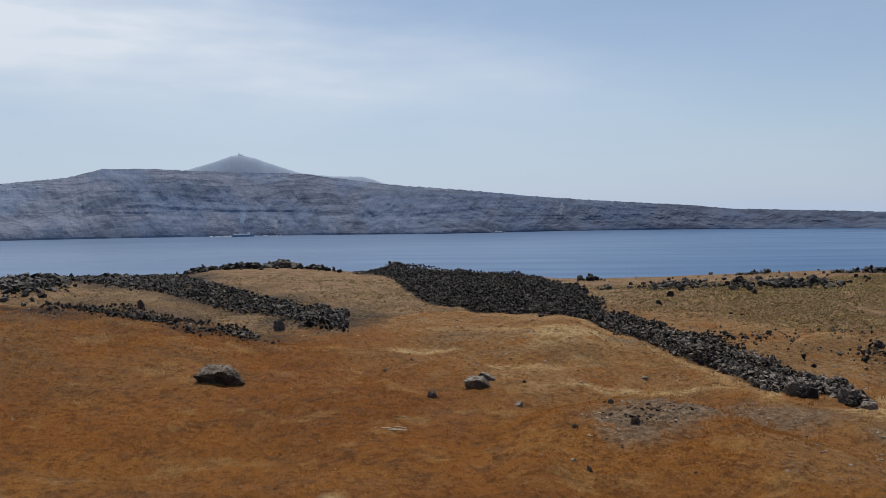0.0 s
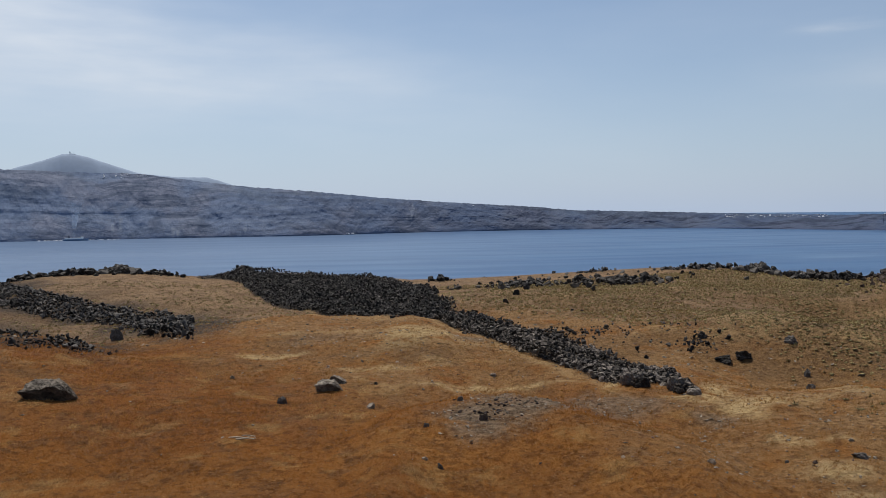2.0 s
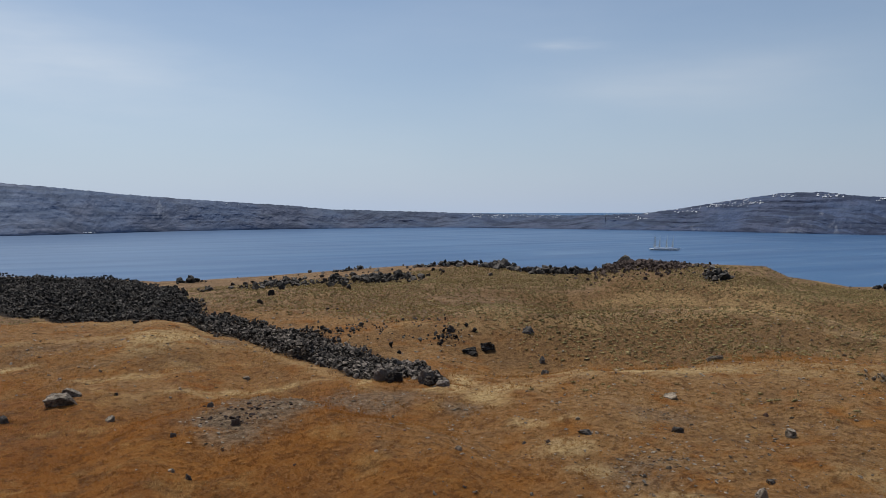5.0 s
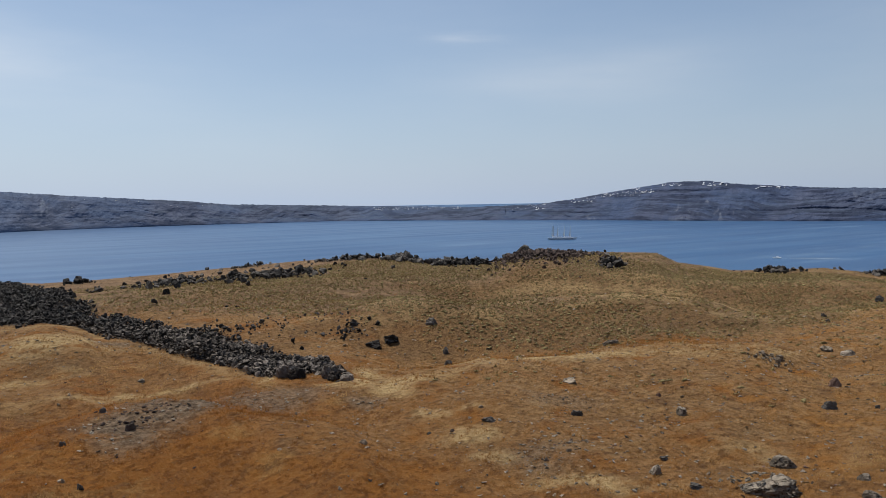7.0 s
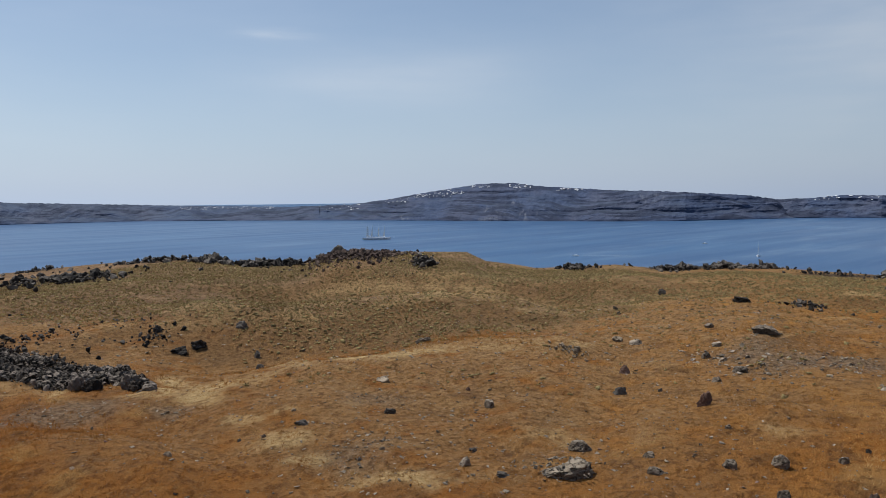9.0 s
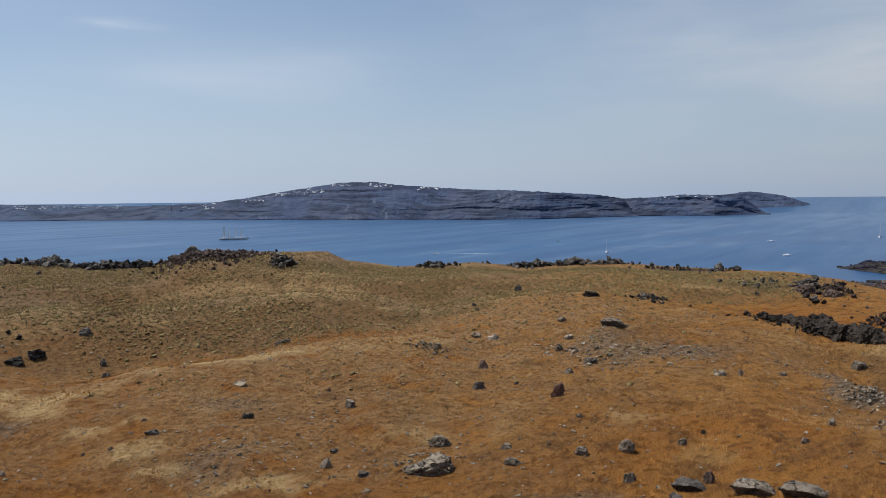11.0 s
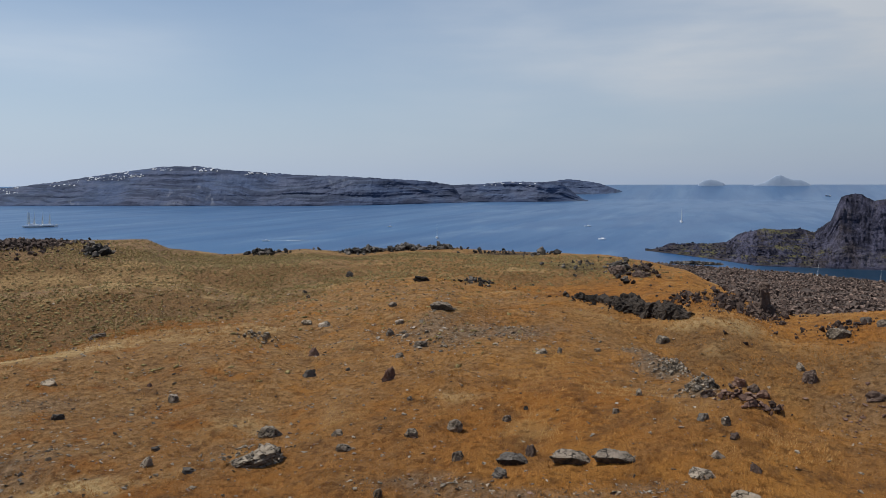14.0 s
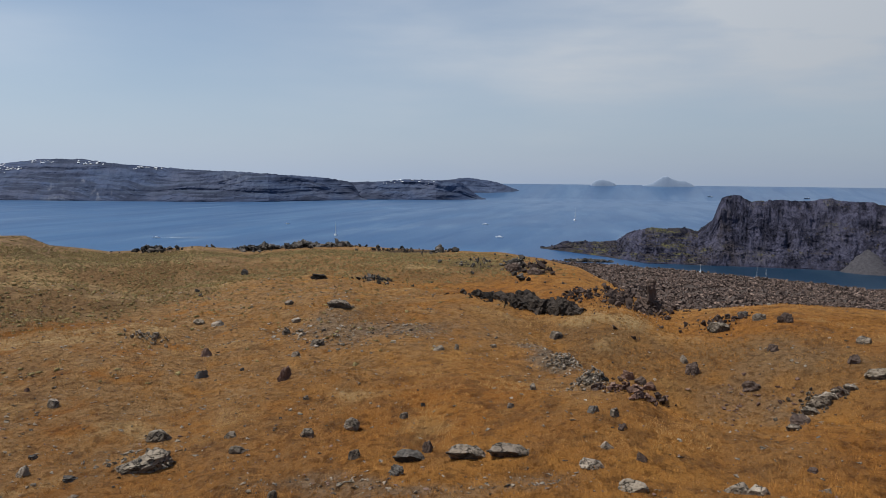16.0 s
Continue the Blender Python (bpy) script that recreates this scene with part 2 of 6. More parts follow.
def mat_cliff(name, tones, band, rel=9.0, grain=1.0, other=None):
    """Layered volcanic cliff: level strata, slanting scree streaks, dark lava beds, scrub on the level tops; haze tints
    its tones.
    """
    m = Nodes(name, 0.95, 0.1)
    wob = m.noise(0.004 * grain, 5, 0.6)
    sag = m.n.new("ShaderNodeCombineXYZ")      # the beds rise and dip along the wall
    m.put(sag.inputs[2], m.math("MULTIPLY", m.noise(0.0016, 3, 0.5, (1, 1, 0.2)), 260.0))
    bent = m.n.new("ShaderNodeVectorMath")
    m.put(bent.inputs[0], m.pos), m.put(bent.inputs[1], sag.outputs[0])
    strata = m.noise(band, 5, 0.66, (0.10, 0.10, 1.0), bent.outputs[0])
    fine = m.noise(0.022 * grain, 7, 0.72)
    streak = m.noise(0.013 * grain, 6, 0.66, (1, 1, 0.30))
    beds = m.noise(band * 2.1, 4, 0.65, (0.06, 0.06, 1.0), bent.outputs[0])
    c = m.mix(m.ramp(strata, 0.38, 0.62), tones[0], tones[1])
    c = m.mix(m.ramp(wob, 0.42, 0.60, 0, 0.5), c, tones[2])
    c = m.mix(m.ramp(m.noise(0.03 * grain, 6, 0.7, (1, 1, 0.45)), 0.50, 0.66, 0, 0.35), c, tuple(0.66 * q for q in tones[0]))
    # broad patches coloured darker blue for the shaded parts of the wall
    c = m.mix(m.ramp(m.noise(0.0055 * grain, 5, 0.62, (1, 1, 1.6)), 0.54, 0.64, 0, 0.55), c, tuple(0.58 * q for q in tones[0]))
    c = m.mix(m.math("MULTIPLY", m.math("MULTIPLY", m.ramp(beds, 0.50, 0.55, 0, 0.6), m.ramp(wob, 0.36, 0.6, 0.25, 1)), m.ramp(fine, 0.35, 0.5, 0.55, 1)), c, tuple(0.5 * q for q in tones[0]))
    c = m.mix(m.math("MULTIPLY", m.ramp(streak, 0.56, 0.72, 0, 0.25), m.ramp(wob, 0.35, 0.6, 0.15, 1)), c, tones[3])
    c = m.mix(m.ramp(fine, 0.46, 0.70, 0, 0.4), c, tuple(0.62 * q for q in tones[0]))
    c = m.mix(m.ramp(m.up(), 0.80, 0.97, 0, 0.6), c, m.mix(m.ramp(fine, 0.4, 0.6), tones[4], tuple(0.82 * q for q in tones[4])))
    c = m.mix(m.math("MULTIPLY", m.attr("scree"), m.ramp(streak, 0.40, 0.62)), c, tuple(1.15 * q for q in tones[3]))
    if other:      # the colour darkens along the wall as its haze tint thins
        c = m.mix(m.math("MULTIPLY", m.attr("dark"), m.ramp(beds, 0.42, 0.60, 0.0, 0.55)), c, m.mix(1.0, c, (0.50, 0.46, 0.48), "MULTIPLY"))
        c = m.mix(m.attr("dark"), c, m.mix(1.0, c, other, "MULTIPLY"))
        c = m.mix(m.math("MULTIPLY", m.attr("scree"), m.ramp(streak, 0.40, 0.60, 0, 0.65)), c, (0.23, 0.245, 0.275))
    m.bump(m.math("ADD", m.math("MULTIPLY", strata, 0.6), m.math("ADD", m.math("MULTIPLY", streak, 2.0), m.math("MULTIPLY", fine, 0.7))), rel)
    return m.done(c)


def mat_islet():
    """Fluted grey lava cliff with brown stains and yellow-green scrub on its level parts."""
    m = Nodes("fluted_lava_cliff", 0.92, 0.15)
    flute = m.noise(0.075, 6, 0.68, (1, 1, 0.22))
    wide, fine = m.noise(0.012, 5, 0.6), m.noise(0.16, 6, 0.72)
    mid = m.noise(0.035, 5, 0.65)
    c = m.mix(m.ramp(flute, 0.38, 0.62), (0.016, 0.017, 0.032), (0.078, 0.079, 0.124))
    c = m.mix(m.ramp(wide, 0.55, 0.68, 0, 0.55), c, (0.076, 0.062, 0.060))
    c = m.mix(m.ramp(mid, 0.54, 0.68, 0, 0.45), c, (0.110, 0.106, 0.138))
    c = m.mix(m.ramp(fine, 0.50, 0.68, 0, 0.45), c, (0.014, 0.014, 0.020))
    top = m.mix(m.ramp(mid, 0.50, 0.60, 0, 0.8), m.mix(m.ramp(fine, 0.4, 0.6), (0.024, 0.022, 0.023), (0.062, 0.052, 0.048)), (0.125, 0.120, 0.045))
    c = m.mix(m.ramp(m.up(), 0.74, 0.93, 0, 0.9), c, top)
    m.bump(m.math("ADD", flute, m.math("ADD", mid, m.math("MULTIPLY", fine, 0.7))), 7.0)
    return m.done(c)


def mat_sea():
    m = Nodes("sea_water", 0.32, 0.5)
    m.p.inputs["IOR"].default_value = 1.33
    wide = m.noise(0.0022, 5, 0.6, (1.0, 3.2, 1))
    lane = m.noise(0.004, 4, 0.55, (0.35, 2.6, 1))
    c = m.mix(m.ramp(wide, 0.35, 0.68), (0.009, 0.058, 0.162), (0.017, 0.081, 0.198))
    c = m.mix(m.ramp(lane, 0.54, 0.68, 0, 0.30), c, (0.07, 0.13, 0.23))
    c = m.mix(m.ramp(m.noise(0.010, 5, 0.62, (0.22, 1.0, 1)), 0.52, 0.68, 0, 0.5), c, (0.105, 0.18, 0.29))
    m.bump(m.math("ADD", m.noise(0.08, 6, 0.65), m.math("MULTIPLY", m.noise(0.5, 4), 0.4)), 0.12)
    level = m.n.new("ShaderNodeCombineXYZ")
    level.inputs[2].default_value = 1.0
    m.l.new(level.outputs[0], m.n["Bump"].inputs["Normal"])
    # sky sheen and haze painted into the colour northward, southward and far off
    c = m.mix(m.math("MULTIPLY", m.attr("skylit"), 0.6), c, (0.125, 0.19, 0.295))
    # teal channel water, its colour darkened for the cliff it would mirror
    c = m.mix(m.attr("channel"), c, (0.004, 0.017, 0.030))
    rough = m.math("MULTIPLY", m.ramp(lane, 0.42, 0.68, 0.33, 0.40), m.ramp(m.attr("skylit"), 0, 1, 1.0, 0.85))
    return m.done(c, rough)


def mat_plain(name, colour, rough=0.7, vary=0.25, scale=2.0):
    m = Nodes(name, rough, 0.3)
    return m.done(m.mix(m.ramp(m.noise(scale, 4), 0.3, 0.7, 0, vary), colour, tuple(0.55 * q for q in colour)))


GROUND = mat_ground()
LAVA = mat_rock("black_lava_rock", (0.014, 0.012, 0.0105), (0.053, 0.046, 0.040), (0.20, 0.180, 0.160), 0.65)
LAVA_GREY = mat_rock("grey_brown_lava_rock", (0.027, 0.023, 0.019), (0.084, 0.069, 0.057), (0.30, 0.255, 0.215), 0.75)
LAVA_BROWN = mat_rock("brown_scoria_rock", (0.032, 0.021, 0.019), (0.080, 0.054, 0.045), (0.15, 0.11, 0.088), 0.5)
LAVA_SHORE = mat_rock("brown_grey_lava_rubble", (0.050, 0.034, 0.029), (0.155, 0.109, 0.089), (0.31, 0.230, 0.190), 0.6, 0.15)
LAVA_FLAT = mat_rock("dark_lava_grit", (0.034, 0.026, 0.022), (0.094, 0.072, 0.060), (0.13, 0.10, 0.085), 0.2, 0.12)
LAVA_BLACK = mat_rock("soot_black_lava", (0.009, 0.0075, 0.0065), (0.028, 0.022, 0.018), (0.066, 0.052, 0.042), 0.4)
GREY = mat_rock("grey_dacite_rock", (0.110, 0.089, 0.067), (0.29, 0.240, 0.185), (0.45, 0.385, 0.31), 0.95, 1.0, 0.8, 0.2)
SLATE = mat_rock("dark_grey_rock", (0.064, 0.051, 0.039), (0.175, 0.142, 0.108), (0.32, 0.268, 0.212), 0.85, 1.0, 0.8, 0.3)
SCORIA = mat_rock("red_brown_scoria", (0.070, 0.038, 0.029), (0.180, 0.100, 0.076), (0.30, 0.20, 0.155), 0.6, 1.0, 0.0, 0.5)
PALE = mat_rock("pale_cracked_rock", (0.120, 0.096, 0.070), (0.25, 0.208, 0.156), (0.38, 0.325, 0.255), 0.8, 1.0, 0.9, 0.15)
BUFF = mat_rock("buff_weathered_rock", (0.16, 0.120, 0.083), (0.32, 0.252, 0.18), (0.50, 0.42, 0.32), 0.85, 1.0, 0.6, 0.2)
DEADWOOD = mat_plain("bleached_dead_wood", (0.46, 0.37, 0.26), 0.85, 0.5, 9.0)
GRASS = mat_blades("dry_grass_blades", (0.42, 0.188, 0.050), (0.55, 0.290, 0.092), (0.68, 0.46, 0.20))
CUSHION = mat_cushion()
SCRUB = mat_blades("olive_scrub_leaves", (0.220, 0.174, 0.088), (0.365, 0.297, 0.155), (0.42, 0.34, 0.18))
# the blue of cliff and mountain is air haze put into the base colour
CLIFF = mat_cliff("haze_tinted_layered_cliff", ((0.165, 0.217, 0.318), (0.205, 0.253, 0.352), (0.255, 0.248, 0.282), (0.27, 0.318, 0.40), (0.182, 0.232, 0.290)), 0.030, 4.5, other=(0.36, 0.395, 0.485))
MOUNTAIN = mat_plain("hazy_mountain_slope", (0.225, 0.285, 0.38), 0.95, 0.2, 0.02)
TALUS = mat_rock("grey_talus", (0.034, 0.034, 0.042), (0.066, 0.064, 0.074), (0.082, 0.079, 0.088), 0.4, 0.2)
ISLET = mat_islet()
# distance haze mixed into the land's own colour
HAZY = mat_plain("far_haze_blue_land", (0.225, 0.285, 0.375), 0.95, 0.15, 0.01)
WHITE = mat_plain("white_plaster", (0.66, 0.69, 0.73), 0.8, 0.12, 0.05)
SEA_MAT = mat_sea()


# ---- mesh helpers ----
def frac(a):
    return a - np.floor(a)


def vnoise(x, y, seed=0):
    """Smooth value noise from 0 to 1 on numpy arrays."""
    xi, yi = np.floor(x), np.floor(y)
    u, v = x - xi, y - yi
    u, v = u * u * (3 - 2 * u), v * v * (3 - 2 * v)

    def h(i, j):
        return frac(np.sin(i * 127.1 + j * 311.7 + seed * 74.7) * 43758.5453)
    return (h(xi, yi) * (1 - u) + h(xi + 1, yi) * u) * (1 - v) + (h(xi, yi + 1) * (1 - u) + h(xi + 1, yi + 1) * u) * v


def fbm(x, y, octaves=4, seed=0, gain=0.5):
    total, amp, norm = 0.0, 1.0, 0.0
    for k in range(octaves):
        total = total + amp * (vnoise(x * 2 ** k, y * 2 ** k, seed + k) - 0.5)
        norm += amp
        amp *= gain
    return total / norm * 2


def ease(a, b, v):
    t = np.clip((v - a) / (b - a), 0, 1)
    return t * t * (3 - 2 * t)


def mesh_np(name, verts, faces, mat, smooth=False):
    """A mesh from numpy arrays: faces of three or four corners each."""
    me = bpy.data.meshes.new(name)
    k = faces.shape[1]
    me.vertices.add(len(verts)), me.loops.add(faces.size), me.polygons.add(len(faces))
    me.vertices.foreach_set("co", np.ascontiguousarray(verts, dtype=np.float32).ravel())
    me.loops.foreach_set("vertex_index", np.ascontiguousarray(faces, dtype=np.int32).ravel())
    me.polygons.foreach_set("loop_start", np.arange(0, faces.size, k, dtype=np.int32))
    me.polygons.foreach_set("use_smooth", np.full(len(faces), smooth))
    me.update(calc_edges=True)
    me.validate()
    me.materials.append(mat)
    return me


def grid_faces(rows, cols):
    i = np.arange(rows * cols).reshape(rows, cols)
    return np.stack([i[:-1, :-1], i[:-1, 1:], i[1:, 1:], i[1:, :-1]], -1).reshape(-1, 4)


def polar(az, r, z):
    a = np.radians(az)
    return np.stack([r * np.sin(a), r * np.cos(a), z], -1)


def part(name, me, parent, label="", m=None):
    ob = new(name, me)
    ob.parent = parent
    if m is not None:
        ob.matrix_basis = m
    return tagged(ob, label)


# ---- the ground ----
# skyline of the near ridge: bearing and height angle in degrees, and how far off it stands
RIDGE = [(-60, -3.6), (-29, -4.15), (-26, -4.25), (-19, -4.35), (-16, -3.85), (-11.5, -3.8), (-6, -4.4), (-3.5, -4.05), (4.4, -4.65), (8.4, -5.0), (10.4, -4.95),
         (16, -4.75), (21.4, -4.4), (26, -4.15), (30, -4.05), (33, -4.15), (35, -4.5), (39, -4.55), (41, -3.8), (43, -3.75), (46.3, -3.87), (50.6, -3.97),
         (52, -4.65), (55.5, -5.17), (58.3, -5.1), (61.2, -4.87), (64.8, -5.2), (69, -4.8), (71.3, -4.85), (74.6, -5.12), (78.5, -5.3), (83, -5.37),
         (85.8, -5.75), (88.3, -6.4), (90.6, -7.5), (92.8, -8.6), (95.4, -9.3), (99, -8.9), (102, -8.4), (130, -8.2)]
RIDGE_R = [(-60, 160), (0, 175), (20, 170), (41, 140), (52, 150), (70, 165), (80, 150), (86, 122), (95, 82), (100, 76), (130, 72)]
FLOOR = [(-60, -12.2), (60, -12.4), (72, -11.6), (80, -11.0), (130, -10.8)]
HILLS = [  # bearing, distance, spread in degrees, spread in metres, height
    (-42, 78, 13, 14, 7.6), (-20, 112, 13, 14, -1.6), (11, 76, 7, 6, 1.3), (3, 90, 5, 6, 0.8), (80, 68, 8, 9, 1.0), (78, 98, 11, 12, -1.6), (15, 47, 5, 4, 0.9), (45, 89, 10, 8, 2.2), (46, 106, 12, 7, -1.9), (24, 112, 9, 10, 1.6), (58, 122, 8, 9, 1.6), (33, 84, 5, 6, 1.0), (31, 72, 5, 5, -0.8),
    (100, 53, 8, 8, -4.6), (94, 39, 9, 3.5, 1.0), (110, 41, 4, 5, 0.8), (34, 66, 7, 7, -0.8), (66, 92, 7, 12, 0.8)]


CRESTS = []


def crest(near, far, dip, *rows):
    """A crest line of the mounds, far ones first: how gently its near and far side fall away in metres, the depth of the dip
    behind, then rows of bearing, height angle and distance."""
    CRESTS.append((rows, near, far, dip))


crest(9, 7, 0.5, (39, -6.6, 112), (45, -6.2, 114), (49, -6.2, 114), (52, -6.4, 112), (55, -7.15, 108), (58.2, -7.6, 104))
crest(12, 5, 0.9, (36, -7.9, 96), (41, -7.5, 97), (45, -7.25, 97), (49.2, -7.0, 97), (52.7, -7.05, 96), (55, -7.4, 94), (57.2, -7.8, 92))
crest(12, 6, 0.7, (58, -8.1, 92), (61.6, -7.67, 95), (65.1, -7.2, 97), (67.9, -6.97, 97), (69.8, -6.98, 95), (74.4, -7.68, 90), (77.2, -7.94, 88), (80, -8.3, 85), (82.7, -8.75, 80), (86.5, -9.4, 72), (89, -9.5, 69))
crest(14, 7, 0.9, (-33, -5.4, 80), (-24.9, -6.4, 78), (-20.5, -7.3, 76), (-15.8, -8.25, 74), (-13.3, -8.9, 72), (-9, -10.0, 67))
crest(11, 5, 0.8, (0, -7.3, 98), (4.6, -7.4, 92), (7.7, -7.55, 87), (9.6, -7.6, 83), (11.5, -8.35, 79), (13.7, -8.9, 76), (15.6, -9.6, 71), (17.5, -10.45, 66), (19.8, -11.2, 62), (21.9, -11.9, 58.5), (24, -12.3, 56))
crest(9, 6, 0.8, (32, -12.7, 55), (35.1, -12.2, 56), (37.9, -11.5, 58), (41, -11.25, 59), (44.5, -11.05, 60), (48.5, -10.55, 62), (53.4, -10.35, 63), (58.4, -10.1, 64))
crest(5, 4, 0.9, (74.4, -9.9, 66), (78.6, -10.7, 62), (82.8, -11.9, 56), (86.3, -12.1, 54), (88.7, -13.2, 49), (90.9, -14.3, 45), (94.7, -15.6, 41), (98.4, -16.4, 38.2), (102.1, -16.5, 37.6), (104.3, -15.4, 39), (112, -14.6, 40))
crest(6, 4, 0.7, (6, -14.9, 43), (10.1, -14.0, 45), (11.5, -13.5, 46.5), (13, -13.3, 47), (15.6, -13.15, 47), (17.7, -13.65, 46), (19.8, -14.6, 43.5), (23.4, -15.2, 41.5), (25.9, -16.0, 40), (29.5, -16.8, 38))
CREST_RISE = []      # for each crest, how far the ground is lifted to meet it, on a table of bearings
TABLE = np.arange(-60, 130.1, 0.5)


def between(table, v):
    return np.interp(v, [a for a, _ in table], [b for _, b in table])


def ground_z(az, r):
    """Height of the ground over the sea, by bearing (degrees) and distance (metres) from the viewpoint."""
    az, r = np.asarray(az, float), np.asarray(r, float)
    back = ease(135, 170, np.abs(az - 38))
    rc = between(RIDGE_R, az)
    zc = rc * np.tan(np.radians(between(RIDGE, az)))
    z = between(FLOOR, az) + 0 * r
    for a0, r0, sa, sr, h in HILLS:
        z = z + h * np.exp(-0.5 * ((az - a0) / sa) ** 2 - 0.5 * ((r - r0) / sr) ** 2)
    for (rows, near, far, dip), rise in zip(CRESTS, CREST_RISE):
        past = r - np.interp(az, [q[0] for q in rows], [q[2] for q in rows])
        shape = np.where(past < 0, np.exp(-0.5 * (past / near) ** 2), np.exp(-0.5 * (past / far) ** 2))
        fade = ease(rows[0][0] - 4, rows[0][0] + 2, az) * (1 - ease(rows[-1][0] - 2, rows[-1][0] + 4, az))
        z = z + fade * (np.interp(az, TABLE, rise) * shape - dip * np.exp(-0.5 * ((past - 2.2 * far) / far) ** 2))
    x, y = r * np.sin(np.radians(az)), r * np.cos(np.radians(az))
    z = z + 0.55 * fbm(x / 21, y / 21, 4, 3) * ease(12, 40, r) + 0.24 * fbm(x / 2.4, y / 2.4, 3, 9) + 0.45 * fbm(x / 7, y / 7, 3, 15) * ease(20, 32, r)
    z = z + 0.5 * fbm(az / 12 + 4.2, r / 15 + 0.035 * az, 2, 12) * ease(48, 70, r)
    w = ease(0.6, 1.0, r / rc)
    z = z * (1 - w) + w * (zc + 0.22 * fbm(x / 9, y / 9, 4, 5))
    past = np.maximum(r - rc, 0)
    z = z - 0.38 * past ** 1.02 * ease(0, 25, past) - 0.004 * past
    z = -1.6 + (z + 1.6) * ease(0, 27, r)
    z = z * (1 - back) + back * (-1.6 - 0.02 * r)
    return np.maximum(EYE + z, -4.0)


for rows, *_ in CRESTS:      # each crest is lifted to its height angle on the ground that the ones before it left
    reach = np.interp(TABLE, [q[0] for q in rows], [q[2] for q in rows])
    CREST_RISE.append(reach * np.tan(np.radians(np.interp(TABLE, [q[0] for q in rows], [q[1] for q in rows]))) + EYE - ground_z(TABLE, reach))


def at(az, r, lift=0.0):
    p = polar(az, r, float(ground_z(az, r)) + lift)
    return Vector(p)


FLOW = [(-5.5, 167.5, 175.6), (-4, 149.6, 176.0), (-2, 116.8, 176.5), (0, 108.8, 177.0), (4, 94.1, 176.0), (7, 88.3, 175.2), (9, 87.1, 148.9), (10.5, 81.4, 102.3), (13, 77.2, 92.5), (15, 72.8, 88.5), (17, 67.4, 81), (19, 64.1, 77), (21, 60.6, 73), (23, 58.7, 70.5), (25, 57.5, 68), (27, 56.5, 64), (28.7, 53.4, 55.8)]


def flow_mask(az, r):
    lo, hi = np.interp(az, [f[0] for f in FLOW], [f[1] for f in FLOW]), np.interp(az, [f[0] for f in FLOW], [f[2] for f in FLOW])
    x, y = r * np.sin(np.radians(az)), r * np.cos(np.radians(az))
    wob = (3.0 + 0.03 * r) * fbm(x / 5, y / 5, 4, 77)
    return ease(lo - 1.0, lo + 1.2, r + 0.4 * wob) * (1 - ease(hi - 3, hi + 3, r + wob)) * ease(-7, -5, az) * (1 - ease(26.6, 28.4, az + 0.3 * wob))


def blob(az, r, spots, n=0.35):
    out = 0.0
    for a0, r0, sa, sr, k in spots:
        d = ((az - a0) / sa) ** 2 + ((r - r0) / sr) ** 2
        out = np.maximum(out, k * np.exp(-0.7 * d * d))
    return np.clip(out + 0 * az, 0, 1)


GRAVEL_NORTH = [(14.2, 44.7, 3.1, 2.9, 1.0), (17.3, 47.5, 2.5, 3.4, 1.0), (22.5, 51.7, 3.3, 2.2, 0.8), (28.7, 49.3, 1.6, 1.6, 0.8), (12.8, 73.5, 1.4, 1.2, 0.8), (43.5, 38.2, 2.9, 2.0, 0.6), (44.4, 48.0, 2.5, 1.6, 0.5), (-6.8, 96.0, 2.5, 14.0, 0.5), (2.7, 74.6, 3.3, 1.6, 0.5)]
GRAVEL_SOUTH = [(84.2, 56, 1.6, 1.8, 0.9), (86.6, 53.6, 1.4, 1.6, 1.0), (88.4, 49.8, 1.2, 1.8, 1.0), (77, 62, 2.4, 1.6, 0.6), (85.6, 53.5, 1.8, 3.0, 1.0), (87.4, 50.5, 1.7, 3.2, 1.0), (89.4, 43.0, 1.5, 3.0, 1.0), (74.5, 60.0, 3.2, 3.5, 0.9), (70.5, 59.5, 3.4, 4.5, 0.8), (100.9, 60.3, 2.5, 2.4, 0.3), (73.0, 30.2, 8.2, 0.8, 0.8), (83.1, 29.2, 4.9, 0.8, 0.6), (98.8, 55.9, 2.2, 3.0, 0.35), (102.2, 54.2, 1.6, 2.0, 0.6)]
GRAVEL = GRAVEL_NORTH + GRAVEL_SOUTH
STRAW = [(-29.2, 39.7, 1.4, 0.8, 1.0), (-7.4, 34.4, 1.1, 0.8, 1.0), (-1.1, 69.8, 2.1, 1.0, 1.0), (9.2, 72.6, 3.3, 3.3, 0.9), (7.2, 64.5, 3.7, 0.9, 0.7), (14.8, 58.3, 4.5, 0.9, 0.8), (21.0, 56.8, 0.9, 1.0, 1.0), (27.5, 53.6, 2.1, 1.0, 1.0), (29.1, 57.5, 1.6, 2.4, 1.0), (32.0, 53.4, 2.5, 3.0, 1.0), (41.5, 58.3, 4.0, 1.3, 0.9), (38.0, 41.3, 2.5, 1.2, 0.9), (39.8, 38.3, 1.6, 0.8, 0.8), (34.4, 44.9, 2.5, 0.8, 0.8), (45.5, 59.6, 4.0, 1.2, 0.9), (47.4, 34.6, 4.9, 0.8, 0.9), (54.8, 39.8, 3.3, 0.8, 0.5), (49.5, 61.6, 3.6, 1.0, 0.6), (73.8, 42.8, 2.5, 0.8, 0.6), (47.2, 35.2, 4.9, 0.8, 0.9)]
